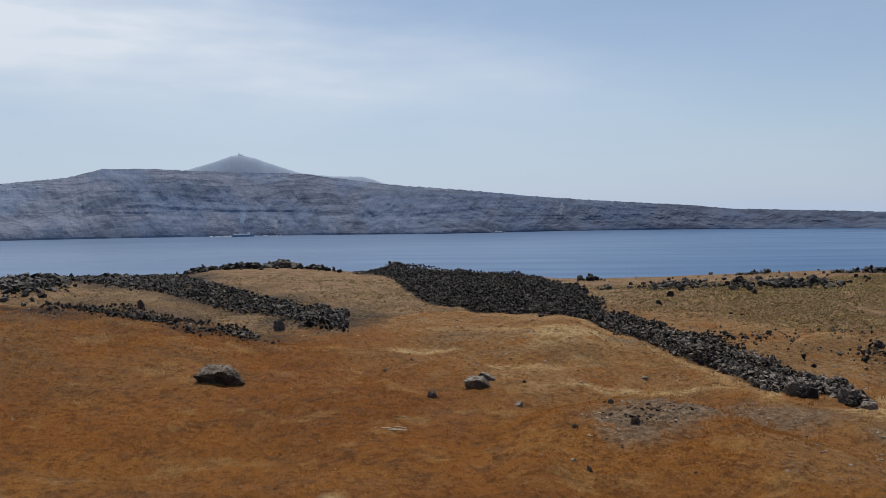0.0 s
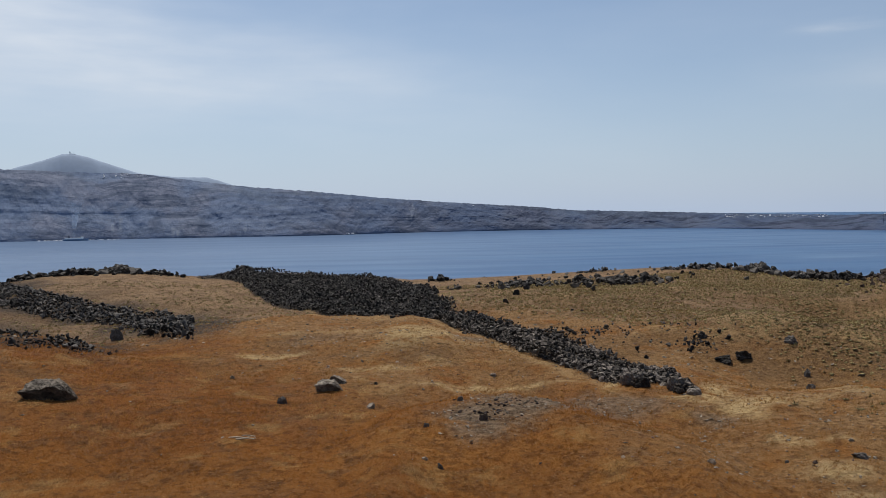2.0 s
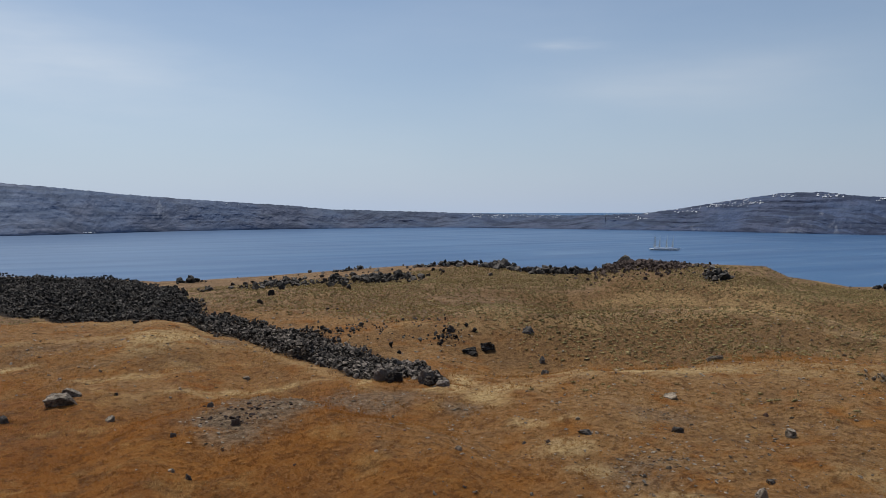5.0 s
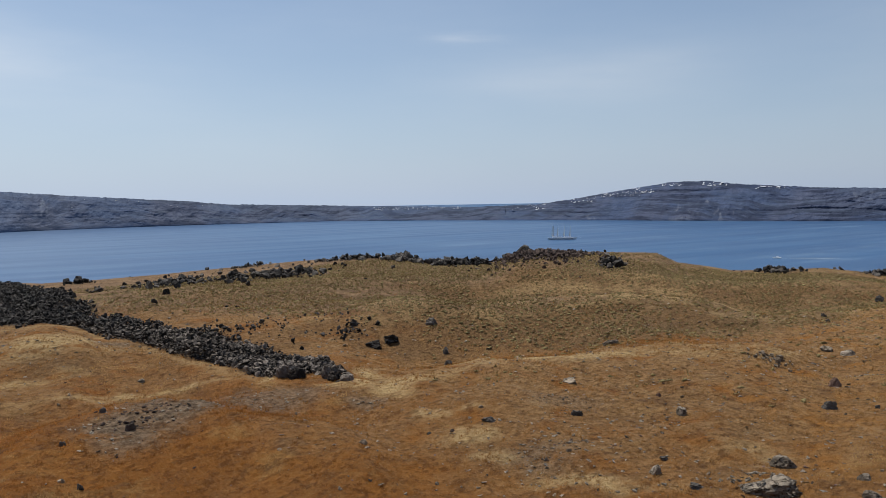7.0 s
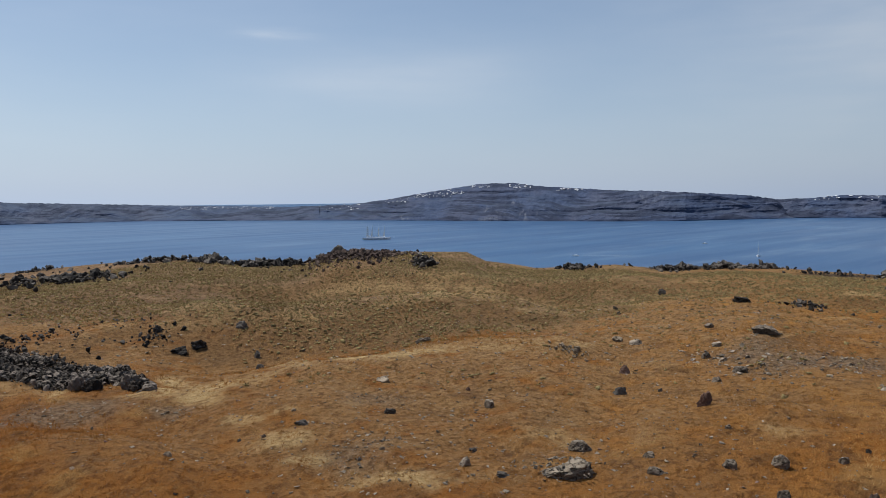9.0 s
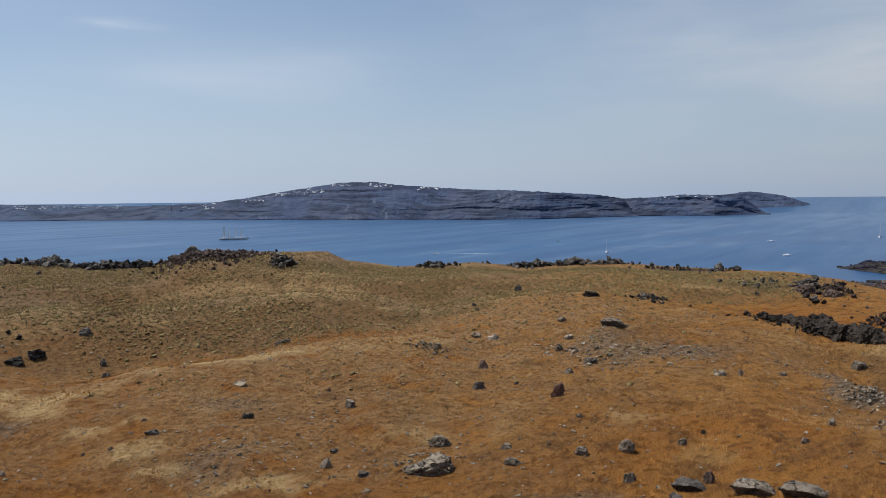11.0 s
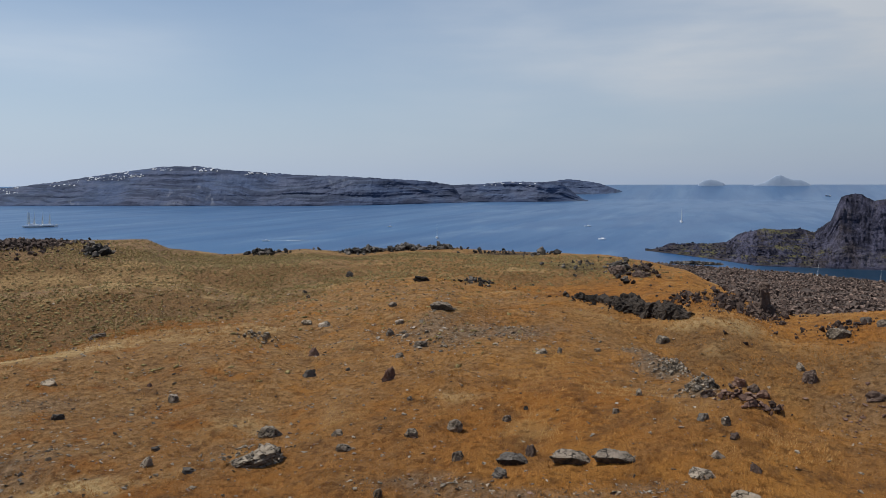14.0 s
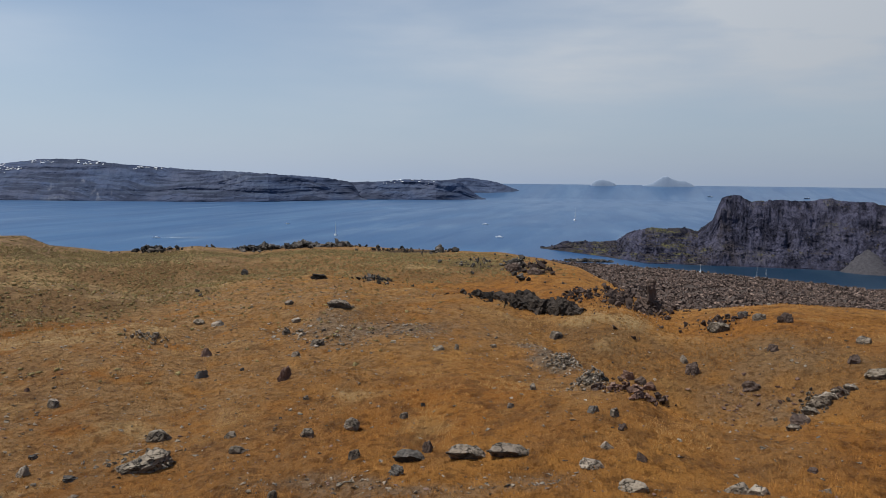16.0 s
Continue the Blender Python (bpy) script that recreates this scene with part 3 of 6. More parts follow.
BARE = [(99, 55, 5, 4, 0.6), (50, 50.3, 20, 17, 0.95), (34, 48.8, 10, 13, 0.65), (10, 66.8, 14, 13, 0.7), (68, 56.2, 12, 14, 0.75), (82, 64.5, 8, 9, 0.7), (101, 37.0, 4, 6, 0.5), (62, 35.5, 10, 6, 0.45), (65, 80.7, 13, 15, 1.0), (60, 65.2, 8, 9, 0.95), (31, 69.1, 10, 9, 0.95), (88, 42.6, 5, 8, 0.7), (4, 84.6, 16, 8, 0.8), (27, 72.6, 8, 11, 1.0), (18, 87.2, 9, 10, 1.0)]


def olive_mask(az, r):
    """Where low scrub takes over from grass: the far slopes, reaching nearest round the middle hill."""
    start = np.interp(az, [-60, -30, -12, 0, 12, 22, 30, 38, 46, 54, 62, 70, 86], [95, 95, 88, 92, 94, 86, 79, 71, 67, 72, 86, 98, 100])
    return ease(start - 2, start + 7, r) * (1 - ease(82, 90, az)) * (1 - 0.35 * ease(58, 72, az))


def worn_crest(az, r):
    """Pale worn turf along the crests of the scrub mounds and of the mound before the lava tongue."""
    out = 0.0 * np.asarray(az, float)
    for k in (0, 1, 4, 5):
        rows = CRESTS[k][0]
        past = r - np.interp(az, [q[0] for q in rows], [q[2] for q in rows])
        x, y = r * np.sin(np.radians(az)), r * np.cos(np.radians(az))
        wide = 2.4 + 1.6 * fbm(x / 8, y / 8, 3, 66)
        fade = ease(rows[0][0] - 2, rows[0][0] + 3, az) * (1 - ease(rows[-1][0] - 3, rows[-1][0] + 2, az))
        out = np.maximum(out, fade * np.exp(-((past + 1.0) / wide) ** 2))
    return out


HEAPS = []      # lava heaps, noted as they are built: their soil is black grit


def build_ground():
    azs = np.concatenate([np.arange(-140, -40, 4), np.arange(-40, 118, 0.2), np.arange(118, 222, 4)])
    rs = np.concatenate([[0.003], np.arange(1.5, 24, 1.5), 24 * np.exp(np.arange(0, math.log(200 / 24), 0.0075)), np.arange(204, 560, 12)])
    A, Rr = np.meshgrid(azs, rs)
    v = polar(A, Rr, ground_z(A, Rr)).reshape(-1, 3)
    i = np.arange(len(rs) * len(azs)).reshape(len(rs), len(azs))
    j = np.concatenate([i, i[:, :1]], 1)
    f = np.stack([j[:-1, :-1], j[1:, :-1], j[1:, 1:], j[:-1, 1:]], -1).reshape(-1, 4)[:, ::-1]
    me = mesh_np("ground", v, f[:, ::-1], GROUND, True)
    a, r = A.ravel(), Rr.ravel()
    x, y = v[:, 0], v[:, 1]
    wob = fbm(x / 6, y / 6, 4, 21)
    bend = ground_z(a, r + 4) + ground_z(a, np.maximum(r - 4, 0.1)) - 2 * ground_z(a, r)
    crest = ease(0.25, 0.9, -bend) * ease(45, 60, r) * (0.5 + 0.5 * wob)      # worn, paler turf on the crests
    for key, val in (("lava", np.maximum(flow_mask(a, r), 0.85 * blob(a + 1.2 * wob, r + 2 * wob, HEAPS))), ("gravel", blob(a + 3 * wob, r + 3 * wob, GRAVEL)), ("straw", np.clip(np.maximum.reduce([blob(a + 4 * wob, r + 2.5 * wob, STRAW), 0.8 * crest, 0.42 * worn_crest(a, r)]), 0, 1)),
                     ("bare", blob(a + 5 * wob, r + 5 * wob, BARE)), ("olive", olive_mask(a, r)), ("gold", ease(31, 77, a + 8 * wob)), ("face", ease(0.03, 0.20, (ground_z(a, r + 2.5) - ground_z(a, np.maximum(r - 2.5, 0.1))) / 5) * ease(50, 62, r))):
        me.attributes.new(key, "FLOAT", "POINT").data.foreach_set("value", np.ascontiguousarray(val, dtype=np.float32))
    tagged(new("ground", me), "rolling volcanic hillside of orange dry grass and grey grit", "ground", kind="structure")




# ---- sea and far land ----
def build_sea():
    # flat near the shore; past 4.3 km the sheet lifts with the haze line so that its edge lies on the true horizon
    rs = np.concatenate([np.linspace(150, 4300, 70), np.linspace(4350, 4960, 40)])
    azs = np.arange(0, 361, 2.0)
    A, Rr = np.meshgrid(azs, rs)
    s0, s1 = EYE / 4350, math.tan(radians(0.30))
    k = np.clip((Rr - 4350) / 610, 0, 1)
    z = np.where(Rr <= 4350, SEA, EYE - Rr * (s0 + (s1 - s0) * k))
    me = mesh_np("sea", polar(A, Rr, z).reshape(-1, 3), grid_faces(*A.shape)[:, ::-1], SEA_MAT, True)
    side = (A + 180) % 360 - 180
    # where painted sky sheen pales the sea colour
    skylit = 1.0 * (1 - ease(-8, 34, side)) * ease(-90, -55, side) * ease(400, 2400, Rr)
    skylit = np.maximum(skylit, 0.28 * ease(900, 3500, Rr) + 0.22 * ease(66, 92, A) * (1 - ease(170, 220, A)) * ease(1100, 4300, Rr))
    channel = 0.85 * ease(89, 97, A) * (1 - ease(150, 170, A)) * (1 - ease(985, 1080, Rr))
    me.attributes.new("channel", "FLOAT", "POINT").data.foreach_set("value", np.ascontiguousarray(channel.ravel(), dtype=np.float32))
    me.attributes.new("skylit", "FLOAT", "POINT").data.foreach_set("value", np.ascontiguousarray(skylit.ravel(), dtype=np.float32))
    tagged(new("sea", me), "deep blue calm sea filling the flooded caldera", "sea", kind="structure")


build_sea()


def coast(name, az0, az1, step, shore, sky, depth, mat, label, gully=40.0, cliff=0.55, rough_top=0.0, rows=44, back=350.0, seed=1, metre=60.0, category="island", scree=(), terr=5.0, ends=(0, 0), crag=0.0):
    """A high coast seen from the sea: shore line, scree, layered cliff and a rim at the given height angles."""
    azs = np.arange(az0, az1 + step / 2, step)
    rs, el = between(shore, azs), between(sky, azs)
    depth = between(depth, azs) if isinstance(depth, list) else depth + 0 * azs
    top = np.maximum(EYE + (rs + depth) * np.tan(np.radians(el)), 1.5)
    end = np.where(ends[0] > 0, ease(-0.1, ends[0] or 1, azs - azs[0]), 1.0) * np.where(ends[1] > 0, ease(-0.1, ends[1] or 1, azs[-1] - azs), 1.0)
    u = np.linspace(0, 1, rows)[:, None]
    A = np.repeat(azs[None], rows, 0)
    s = azs * metre
    g = 0.7 * fbm(s[None] / 45 + 0.5 * u, 4 * u, 5, seed + 2) + fbm(s[None] / 190 + 0.9 * u, 1.6 * u + 0 * s[None], 5, seed) + 0.45 * np.abs(fbm(s[None] / 75 - 0.7 * u, 1.9 * u, 4, seed + 7))
    prof = np.where(u < 0.35, u * 0.75, np.where(u < 0.85, 0.2625 + (u - 0.35) * 1.22, 0.8725 + (u - 0.85) * 0.85))
    h = prof * (1 - cliff) + cliff * u ** 0.85
    steps = 2.2 * terr * fbm(h * top[None] / 16.0 + 3.0 * fbm(s[None] / 500 + 0 * u, 0.7 * u, 3, seed + 3), s[None] / 900 + 0 * u, 4, seed + 5)
    jag = rough_top * fbm(s[None] / 14, 3 * u, 5, seed + 11) * u
    Z = h * (top[None] + jag) * end[None] - 1.5 * (u < 0.02)
    Rr = rs[None] + depth * u ** 1.15 + crag * (fbm(s[None] / 9 + 0.8 * u, 2.2 * u, 4, seed + 21, 0.6) + 0.6 * np.abs(fbm(s[None] / 24 + 1.5 * u, 2 * u, 3, seed + 23))) * np.minimum(6 * u, 1) + (gully * g + steps) * np.sin(np.pi * np.clip(u, 0, 1)) ** 0.6
    n2 = 8
    ub = np.linspace(0, 1, n2 + 1)[1:, None]
    back = between(back, azs)[None] if isinstance(back, list) else back
    Zb = (top * end)[None] * (1 - 0.12 * ub) + 0.9 * rough_top * fbm(s[None] / 14, 3 + 5 * ub, 4, seed + 12) * (1 - ub) - ub ** 6 * (top[None] * 0.9 + 2)
    Rb = np.minimum(Rr[-1][None] + back * ub, 4955)
    Z, Rr, A = np.concatenate([Z, Zb]), np.concatenate([Rr, Rb]), np.concatenate([A, np.repeat(azs[None], n2, 0)])
    me = mesh_np(name, polar(A, Rr, Z).reshape(-1, 3), grid_faces(*A.shape), mat, False)
    U = np.concatenate([np.repeat(u, len(azs), 1), np.ones((n2, len(azs)))])
    pale = 0 * A
    for a0, wide, lo, hi in scree:      # fans of fallen pale ash and rock
        lean = A - a0 - 0.35 * (U - lo) + 0.5 * fbm(A * 4, U * 5, 4, seed + 31)
        pale = np.maximum(pale, 0.8 * np.exp(-(lean / (wide * (1.25 - 0.8 * U / hi))) ** 2) * ease(lo - 0.05, lo + 0.05, U) * (1 - ease(hi - 0.25, hi, U)) * ease(-0.35, 0.3, fbm(A * 6, U * 7, 4, seed + 33)))
    me.attributes.new("scree", "FLOAT", "POINT").data.foreach_set("value", np.ascontiguousarray(pale.ravel(), dtype=np.float32))
    me.attributes.new("dark", "FLOAT", "POINT").data.foreach_set("value", np.ascontiguousarray((ease(-22, 44, A) ** 0.8).ravel(), dtype=np.float32))
    return tagged(new(name, me), label, category, kind="structure")


MAIN_SKY = [(-60, 1.2), (-29.3, 1.95), (-25.4, 2.4), (-23.3, 3.0), (-20, 3.05), (-18, 2.95), (-14, 2.85), (-10, 2.75), (-4.2, 2.0), (-1.3, 1.75), (2.7, 1.43), (5.6, 1.12), (8.8, 0.85), (12.8, 0.57),
            (17, 0.3), (20.3, 0.0), (24, -0.1), (30, -0.3), (37.7, -0.48), (42.3, -0.37), (44.7, -0.06), (47.5, 0.41), (51.7, 1.03), (54, 1.06), (56.1, 0.79), (61, 0.45), (64.8, 0.32), (70, 0.0), (71.7, -0.26), (73, -0.9)]
MAIN_SHORE = [(-60, 3480), (-14, 3510), (0, 3480), (4, 3600), (8.8, 3830), (12.8, 3950), (18.5, 4120), (28, 4300), (36, 4000), (40.2, 3844), (44.3, 3696), (52, 3430), (61, 3240), (66, 3280), (72, 3600), (73, 3650)]
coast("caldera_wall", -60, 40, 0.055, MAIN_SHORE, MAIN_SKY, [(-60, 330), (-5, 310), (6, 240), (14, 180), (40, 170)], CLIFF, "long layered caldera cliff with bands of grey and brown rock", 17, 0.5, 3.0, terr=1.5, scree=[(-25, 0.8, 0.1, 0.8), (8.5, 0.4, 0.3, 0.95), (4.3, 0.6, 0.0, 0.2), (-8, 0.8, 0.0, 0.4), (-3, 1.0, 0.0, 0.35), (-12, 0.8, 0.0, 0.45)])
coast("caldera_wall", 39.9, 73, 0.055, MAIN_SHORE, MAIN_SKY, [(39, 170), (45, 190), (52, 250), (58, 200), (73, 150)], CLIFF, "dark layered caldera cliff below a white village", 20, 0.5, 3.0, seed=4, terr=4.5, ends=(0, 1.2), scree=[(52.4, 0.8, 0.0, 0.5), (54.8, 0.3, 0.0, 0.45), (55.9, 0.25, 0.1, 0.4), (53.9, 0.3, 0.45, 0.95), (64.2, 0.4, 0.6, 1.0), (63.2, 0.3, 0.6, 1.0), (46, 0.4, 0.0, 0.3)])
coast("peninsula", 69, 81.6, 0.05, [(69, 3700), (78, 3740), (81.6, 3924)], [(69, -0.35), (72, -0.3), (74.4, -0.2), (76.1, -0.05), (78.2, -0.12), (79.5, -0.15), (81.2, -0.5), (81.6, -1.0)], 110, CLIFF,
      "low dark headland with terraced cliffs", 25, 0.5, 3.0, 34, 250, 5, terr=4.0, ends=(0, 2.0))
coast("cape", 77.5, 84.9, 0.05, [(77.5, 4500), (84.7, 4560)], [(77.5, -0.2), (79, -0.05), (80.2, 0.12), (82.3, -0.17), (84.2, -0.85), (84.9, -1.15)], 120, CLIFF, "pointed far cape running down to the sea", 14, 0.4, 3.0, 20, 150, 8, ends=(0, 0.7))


def peak(name, az, r, el_rows, depth, mat, label):
    azs = np.arange(el_rows[0][0], el_rows[-1][0] + 0.01, 0.06)
    top = EYE + r * np.tan(np.radians(between(el_rows, azs))) + 0.004 * depth * fbm(azs * 3, 0 * azs, 4, 31)
    u = np.linspace(-1, 1, 21)[:, None]
    Z = top[None] * (1 - np.abs(u) ** 1.5) + 0.002 * depth * fbm(azs[None] * 4, u * 5, 4, 33) * (1 - np.abs(u))
    Rr = r + depth * u + 0.02 * depth * fbm(azs[None] * 1.2, u * 3, 4, 35)
    A = np.repeat(azs[None], 21, 0)
    me = mesh_np(name, polar(A, np.minimum(Rr, 4957), Z).reshape(-1, 3), grid_faces(*A.shape), mat, True)
    return tagged(new(name, me), label, "mountain", kind="structure")


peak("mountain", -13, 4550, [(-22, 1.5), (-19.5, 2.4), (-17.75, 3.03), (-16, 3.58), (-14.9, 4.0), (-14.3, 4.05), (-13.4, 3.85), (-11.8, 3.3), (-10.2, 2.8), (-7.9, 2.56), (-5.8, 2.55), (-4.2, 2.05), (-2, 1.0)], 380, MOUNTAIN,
     "broad haze-blue mountain rising behind the caldera rim")
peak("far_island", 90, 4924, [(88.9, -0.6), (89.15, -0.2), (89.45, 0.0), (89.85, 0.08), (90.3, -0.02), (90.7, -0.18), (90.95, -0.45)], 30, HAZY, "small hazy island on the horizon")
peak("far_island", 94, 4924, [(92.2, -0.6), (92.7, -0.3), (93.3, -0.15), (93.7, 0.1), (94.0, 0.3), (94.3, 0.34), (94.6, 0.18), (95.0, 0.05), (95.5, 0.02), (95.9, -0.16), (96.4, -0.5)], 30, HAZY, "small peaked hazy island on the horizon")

coast("lava_island", 85.6, 128, 0.045, [(85.6, 1160), (89.8, 1060), (93, 985), (97.5, 990), (105, 1000), (108, 990), (128, 980)],
      [(85.6, -4.95), (86.2, -4.75), (87.4, -4.45), (91, -4.3), (91.7, -3.7), (93.2, -3.33), (95.9, -3.27), (96.5, -3.4), (97.4, -2.65), (97.95, -1.05), (99.1, -0.93), (99.9, -1.3), (103, -1.3), (104.7, -1.05), (107.8, -1.4), (128, -1.8)],
      [(85, 6), (87, 28), (91, 60), (96.5, 62), (98, 46), (104, 66), (128, 70)], ISLET, "steep grey lava island with a flat dark top", 12, 0.2, 4.0, 76, [(85.6, 4), (88, 14), (92, 40), (97, 60), (99, 220), (128, 260)], 15, 17.3, terr=0.0, ends=(1.6, 0), crag=5.0)


# ---- rocks ----
def turn(rng, tilt=25):
    return np.array(Euler((radians(rng.uniform(-tilt, tilt)), radians(rng.uniform(-tilt, tilt)), rng.uniform(0, 6.28))).to_matrix())


def rock_shape(points, rng, cuts=0, rough=0.0, squash=(0.6, 1.0)):
    """An angular stone: the hull of scattered points, its faces cut finer and roughened if wanted."""
    p = rng.normal(size=(points, 3))
    p /= np.linalg.norm(p, axis=1)[:, None]
    p *= rng.uniform(0.78, 1.0, (points, 1)) * np.array([1.0, rng.uniform(0.65, 1.0), rng.uniform(*squash)])
    bm = bmesh.new()
    for q in p @ turn(rng, 60).T:
        bm.verts.new(q)
    bmesh.ops.convex_hull(bm, input=bm.verts)
    loose = [q for q in bm.verts if not q.link_faces]
    bmesh.ops.delete(bm, geom=loose, context="VERTS")
    for _ in range(cuts):
        bmesh.ops.subdivide_edges(bm, edges=bm.edges, cuts=1, use_grid_fill=True)
        bmesh.ops.triangulate(bm, faces=bm.faces)
    bm.verts.index_update()
    v = np.array([q.co[:] for q in bm.verts])
    f = np.array([[q.index for q in face.verts] for face in bm.faces])
    bm.free()
    if rough:
        o = rng.uniform(0, 50, 3)
        a = fbm(v[:, 0] * 2.2 + o[0] + 1.3 * v[:, 2], v[:, 1] * 2.2 + o[1] - 1.3 * v[:, 2], 5, 2, 0.6)
        v = v * (1 + rough * 2 * a)[:, None]
    return v / np.abs(v).max(), f


def rubble(name, spots, shapes, mat, rng, flat=(0.55, 0.95), tilt=40, sink=0.25):
    """Many stones in one mesh: spots are rows of x, y, z, size."""
    vs, fs, base = [], [], 0
    for x, y, z, s in spots:
        v, f = shapes[rng.integers(len(shapes))]
        sc = np.array([rng.uniform(0.75, 1.25), rng.uniform(0.75, 1.25), rng.uniform(*flat)]) * s / 2
        w = (v * sc) @ turn(rng, tilt).T
        vs.append(w + np.array([x, y, z + sc[2] * (1 - 2 * sink)]))
        fs.append(f + base)
        base += len(v)
    return mesh_np(name, np.concatenate(vs), np.concatenate(fs), mat, False)


RNG = np.random.default_rng(7)
SHAPES1 = [rock_shape(11, RNG) for _ in range(30)]
SHAPES2 = [rock_shape(14, RNG, 1, 0.10) for _ in range(24)]
PEBBLES = [rock_shape(9, RNG) for _ in range(10)]


def scatter(n, az0, az1, r0, r1, density, log=False):
    """Random ground places thinned by a density from 0 to 1."""
    out_a, out_r, have = [], [], 0
    while have < n:
        a = RNG.uniform(az0, az1, 20000)
        q = RNG.uniform(0, 1, 20000)
        r = r0 * (r1 / r0) ** q if log else np.sqrt(r0 * r0 + q * (r1 * r1 - r0 * r0))
        keep = RNG.uniform(0, 1, 20000) < density(a, r)
        out_a.append(a[keep]), out_r.append(r[keep])
        have += int(keep.sum())
    return np.concatenate(out_a)[:n], np.concatenate(out_r)[:n]


def spots_of(a, r, lo, hi, power=2.2):
    s = lo + (hi - lo) * RNG.uniform(0, 1, len(a)) ** power
    return np.concatenate([polar(a, r, ground_z(a, r)), s[:, None]], 1)


def stone_meshes(name, shapes, mat):
    return [mesh_np(name, v * 0.5, f, mat, False) for v, f in shapes]


def block_parts(root, spots, meshes):
    for x, y, z, s in spots:
        sc = (s * RNG.uniform(0.75, 1.2), s * RNG.uniform(0.75, 1.2), s * RNG.uniform(0.6, 1.1))
        m = Matrix.LocRotScale((x, y, z + 0.2 * sc[2]), Euler((RNG.uniform(-0.6, 0.6), RNG.uniform(-0.6, 0.6), RNG.uniform(0, 6.28))), sc)
        part("block", meshes[RNG.integers(len(meshes))], root, m=m)


LAVA_BLOCKS = stone_meshes("block", SHAPES2, LAVA_GREY)


def build_main_flow():
    root = tagged(new("lava_flow"), "long tongue of black broken lava blocks across the grass", "lava flow", kind="structure")
    a, r = scatter(30000, -7, 29.5, 52, 182, flow_mask, True)
    sp = spots_of(a, r, 0.14, 0.56, 2.2)
    sp[:, 3] *= 1 + 0.15 * ease(65, 140, r)
    x, y = sp[:, 0], sp[:, 1]
    sp[:, 2] += flow_mask(a, r) * (0.10 + 1.1 * np.maximum(fbm(x / 4, y / 4, 3, 71), -0.15) + RNG.uniform(-0.1, 0.4, len(sp)))
    order = np.argsort(r - 20 * (sp[:, 3] > 0.45))
    block_parts(root, sp[order[:300]], LAVA_BLOCKS)
    rest = sp[order[300:]]
    near = np.hypot(rest[:, 0], rest[:, 1]) < 84
    part("rubble", rubble("rubble", rest[near], SHAPES1, LAVA_GREY, RNG, (0.5, 1.1), 55), root)["kind"] = "stuff"
    part("rubble", rubble("rubble", rest[~near], PEBBLES, LAVA, RNG, (0.6, 1.2), 55), root)["kind"] = "stuff"


SIDE_FLOWS = ([(-27, 161.9, 170.2), (-24.9, 163.4, 170.8), (-22, 145.4, 171.5), (-19, 131.9, 172.2), (-16, 118.7, 135.4), (-13, 111.1, 123.9), (-10, 93.9, 114.6), (-8, 87.0, 110.8), (-6.9, 82.2, 108.0)],
              [(-27, 73.7, 82.1), (-24.9, 78.0, 126.6), (-22, 75.9, 121.7), (-19, 74.5, 113.7), (-16, 72.5, 77.3), (-13.6, 72.0, 89.7)])


def build_side_flows():
    """Two narrower tongues of broken lava on the far slope."""
    for rows, count, big in zip(SIDE_FLOWS, (7500, 2600), (0.85, 0.55)):
        lo, hi = [(a, p) for a, p, q in rows], [(a, q) for a, p, q in rows]

        def inside(a, r):
            x, y = r * np.sin(np.radians(a)), r * np.cos(np.radians(a))
            w = 4.0 * fbm(x / 5, y / 5, 4, 79)
            return ease(-2, 2, r + 0.9 * w - between(lo, a)) * (1 - ease(-3, 2, r + 0.9 * w - between(hi, a))) * (a > rows[0][0]) * (a < rows[-1][0])
        a, r = scatter(count, rows[0][0], rows[-1][0], min(p for _, p in lo) - 3, max(q for _, q in hi) + 3, inside)
        sp = spots_of(a, r, 0.2, big, 2.4)
        sp[:, 2] += inside(a, r) * RNG.uniform(0, 0.45, len(a))
        for row in rows:
            HEAPS.append((row[0], 0.5 * (row[1] + row[2]), 3.0, 0.5 * (row[2] - row[1]) + 1, 1.0))
        ob = new("lava_flow", rubble("lava_flow", sp, PEBBLES, LAVA, RNG, (0.6, 1.2), 55))
        tagged(ob, "narrow tongue of black broken lava on the far slope", "lava flow", kind="stuff")


def outcrop(az, r, spread, deep, n, big, mat, pile=0.6):
    """A heap of broken lava showing through the grass."""
    stray = 1 + 1.4 * (RNG.uniform(0, 1, n) < 0.22)      # some blocks have rolled away from the heap
    a = RNG.normal(az, spread * 0.6, n) * stray + az * (1 - stray)
    d = r + RNG.normal(0, deep * 0.6, n) * stray
    d = np.minimum(d, between(RIDGE_R, a) + 3)
    sp = spots_of(a, d, 0.18, 1.12 * big, 3.2)
    if big > 0.6:
        HEAPS.append((az, r, 0.9 * spread, 0.9 * deep, 1.0))
    heap = np.exp(-((a - az) / spread) ** 2 - ((d - r) / deep) ** 2)
    sp[:, 2] += pile * heap * RNG.uniform(0, 1, n)
    ob = new("lava_outcrop", rubble("lava_outcrop", sp, SHAPES1, mat, RNG, *(((0.6, 1.15), 50) if pile else ((0.3, 0.6), 20))))
    tagged(ob, "heap of broken " + {LAVA: "black", LAVA_BLACK: "black", SLATE: "grey", GREY: "pale grey", PALE: "pale", BUFF: "buff", SCORIA: "red-brown"}.get(mat, "brown") + " lava blocks among dry grass", "lava outcrop", "lava outcrops", "stuff")


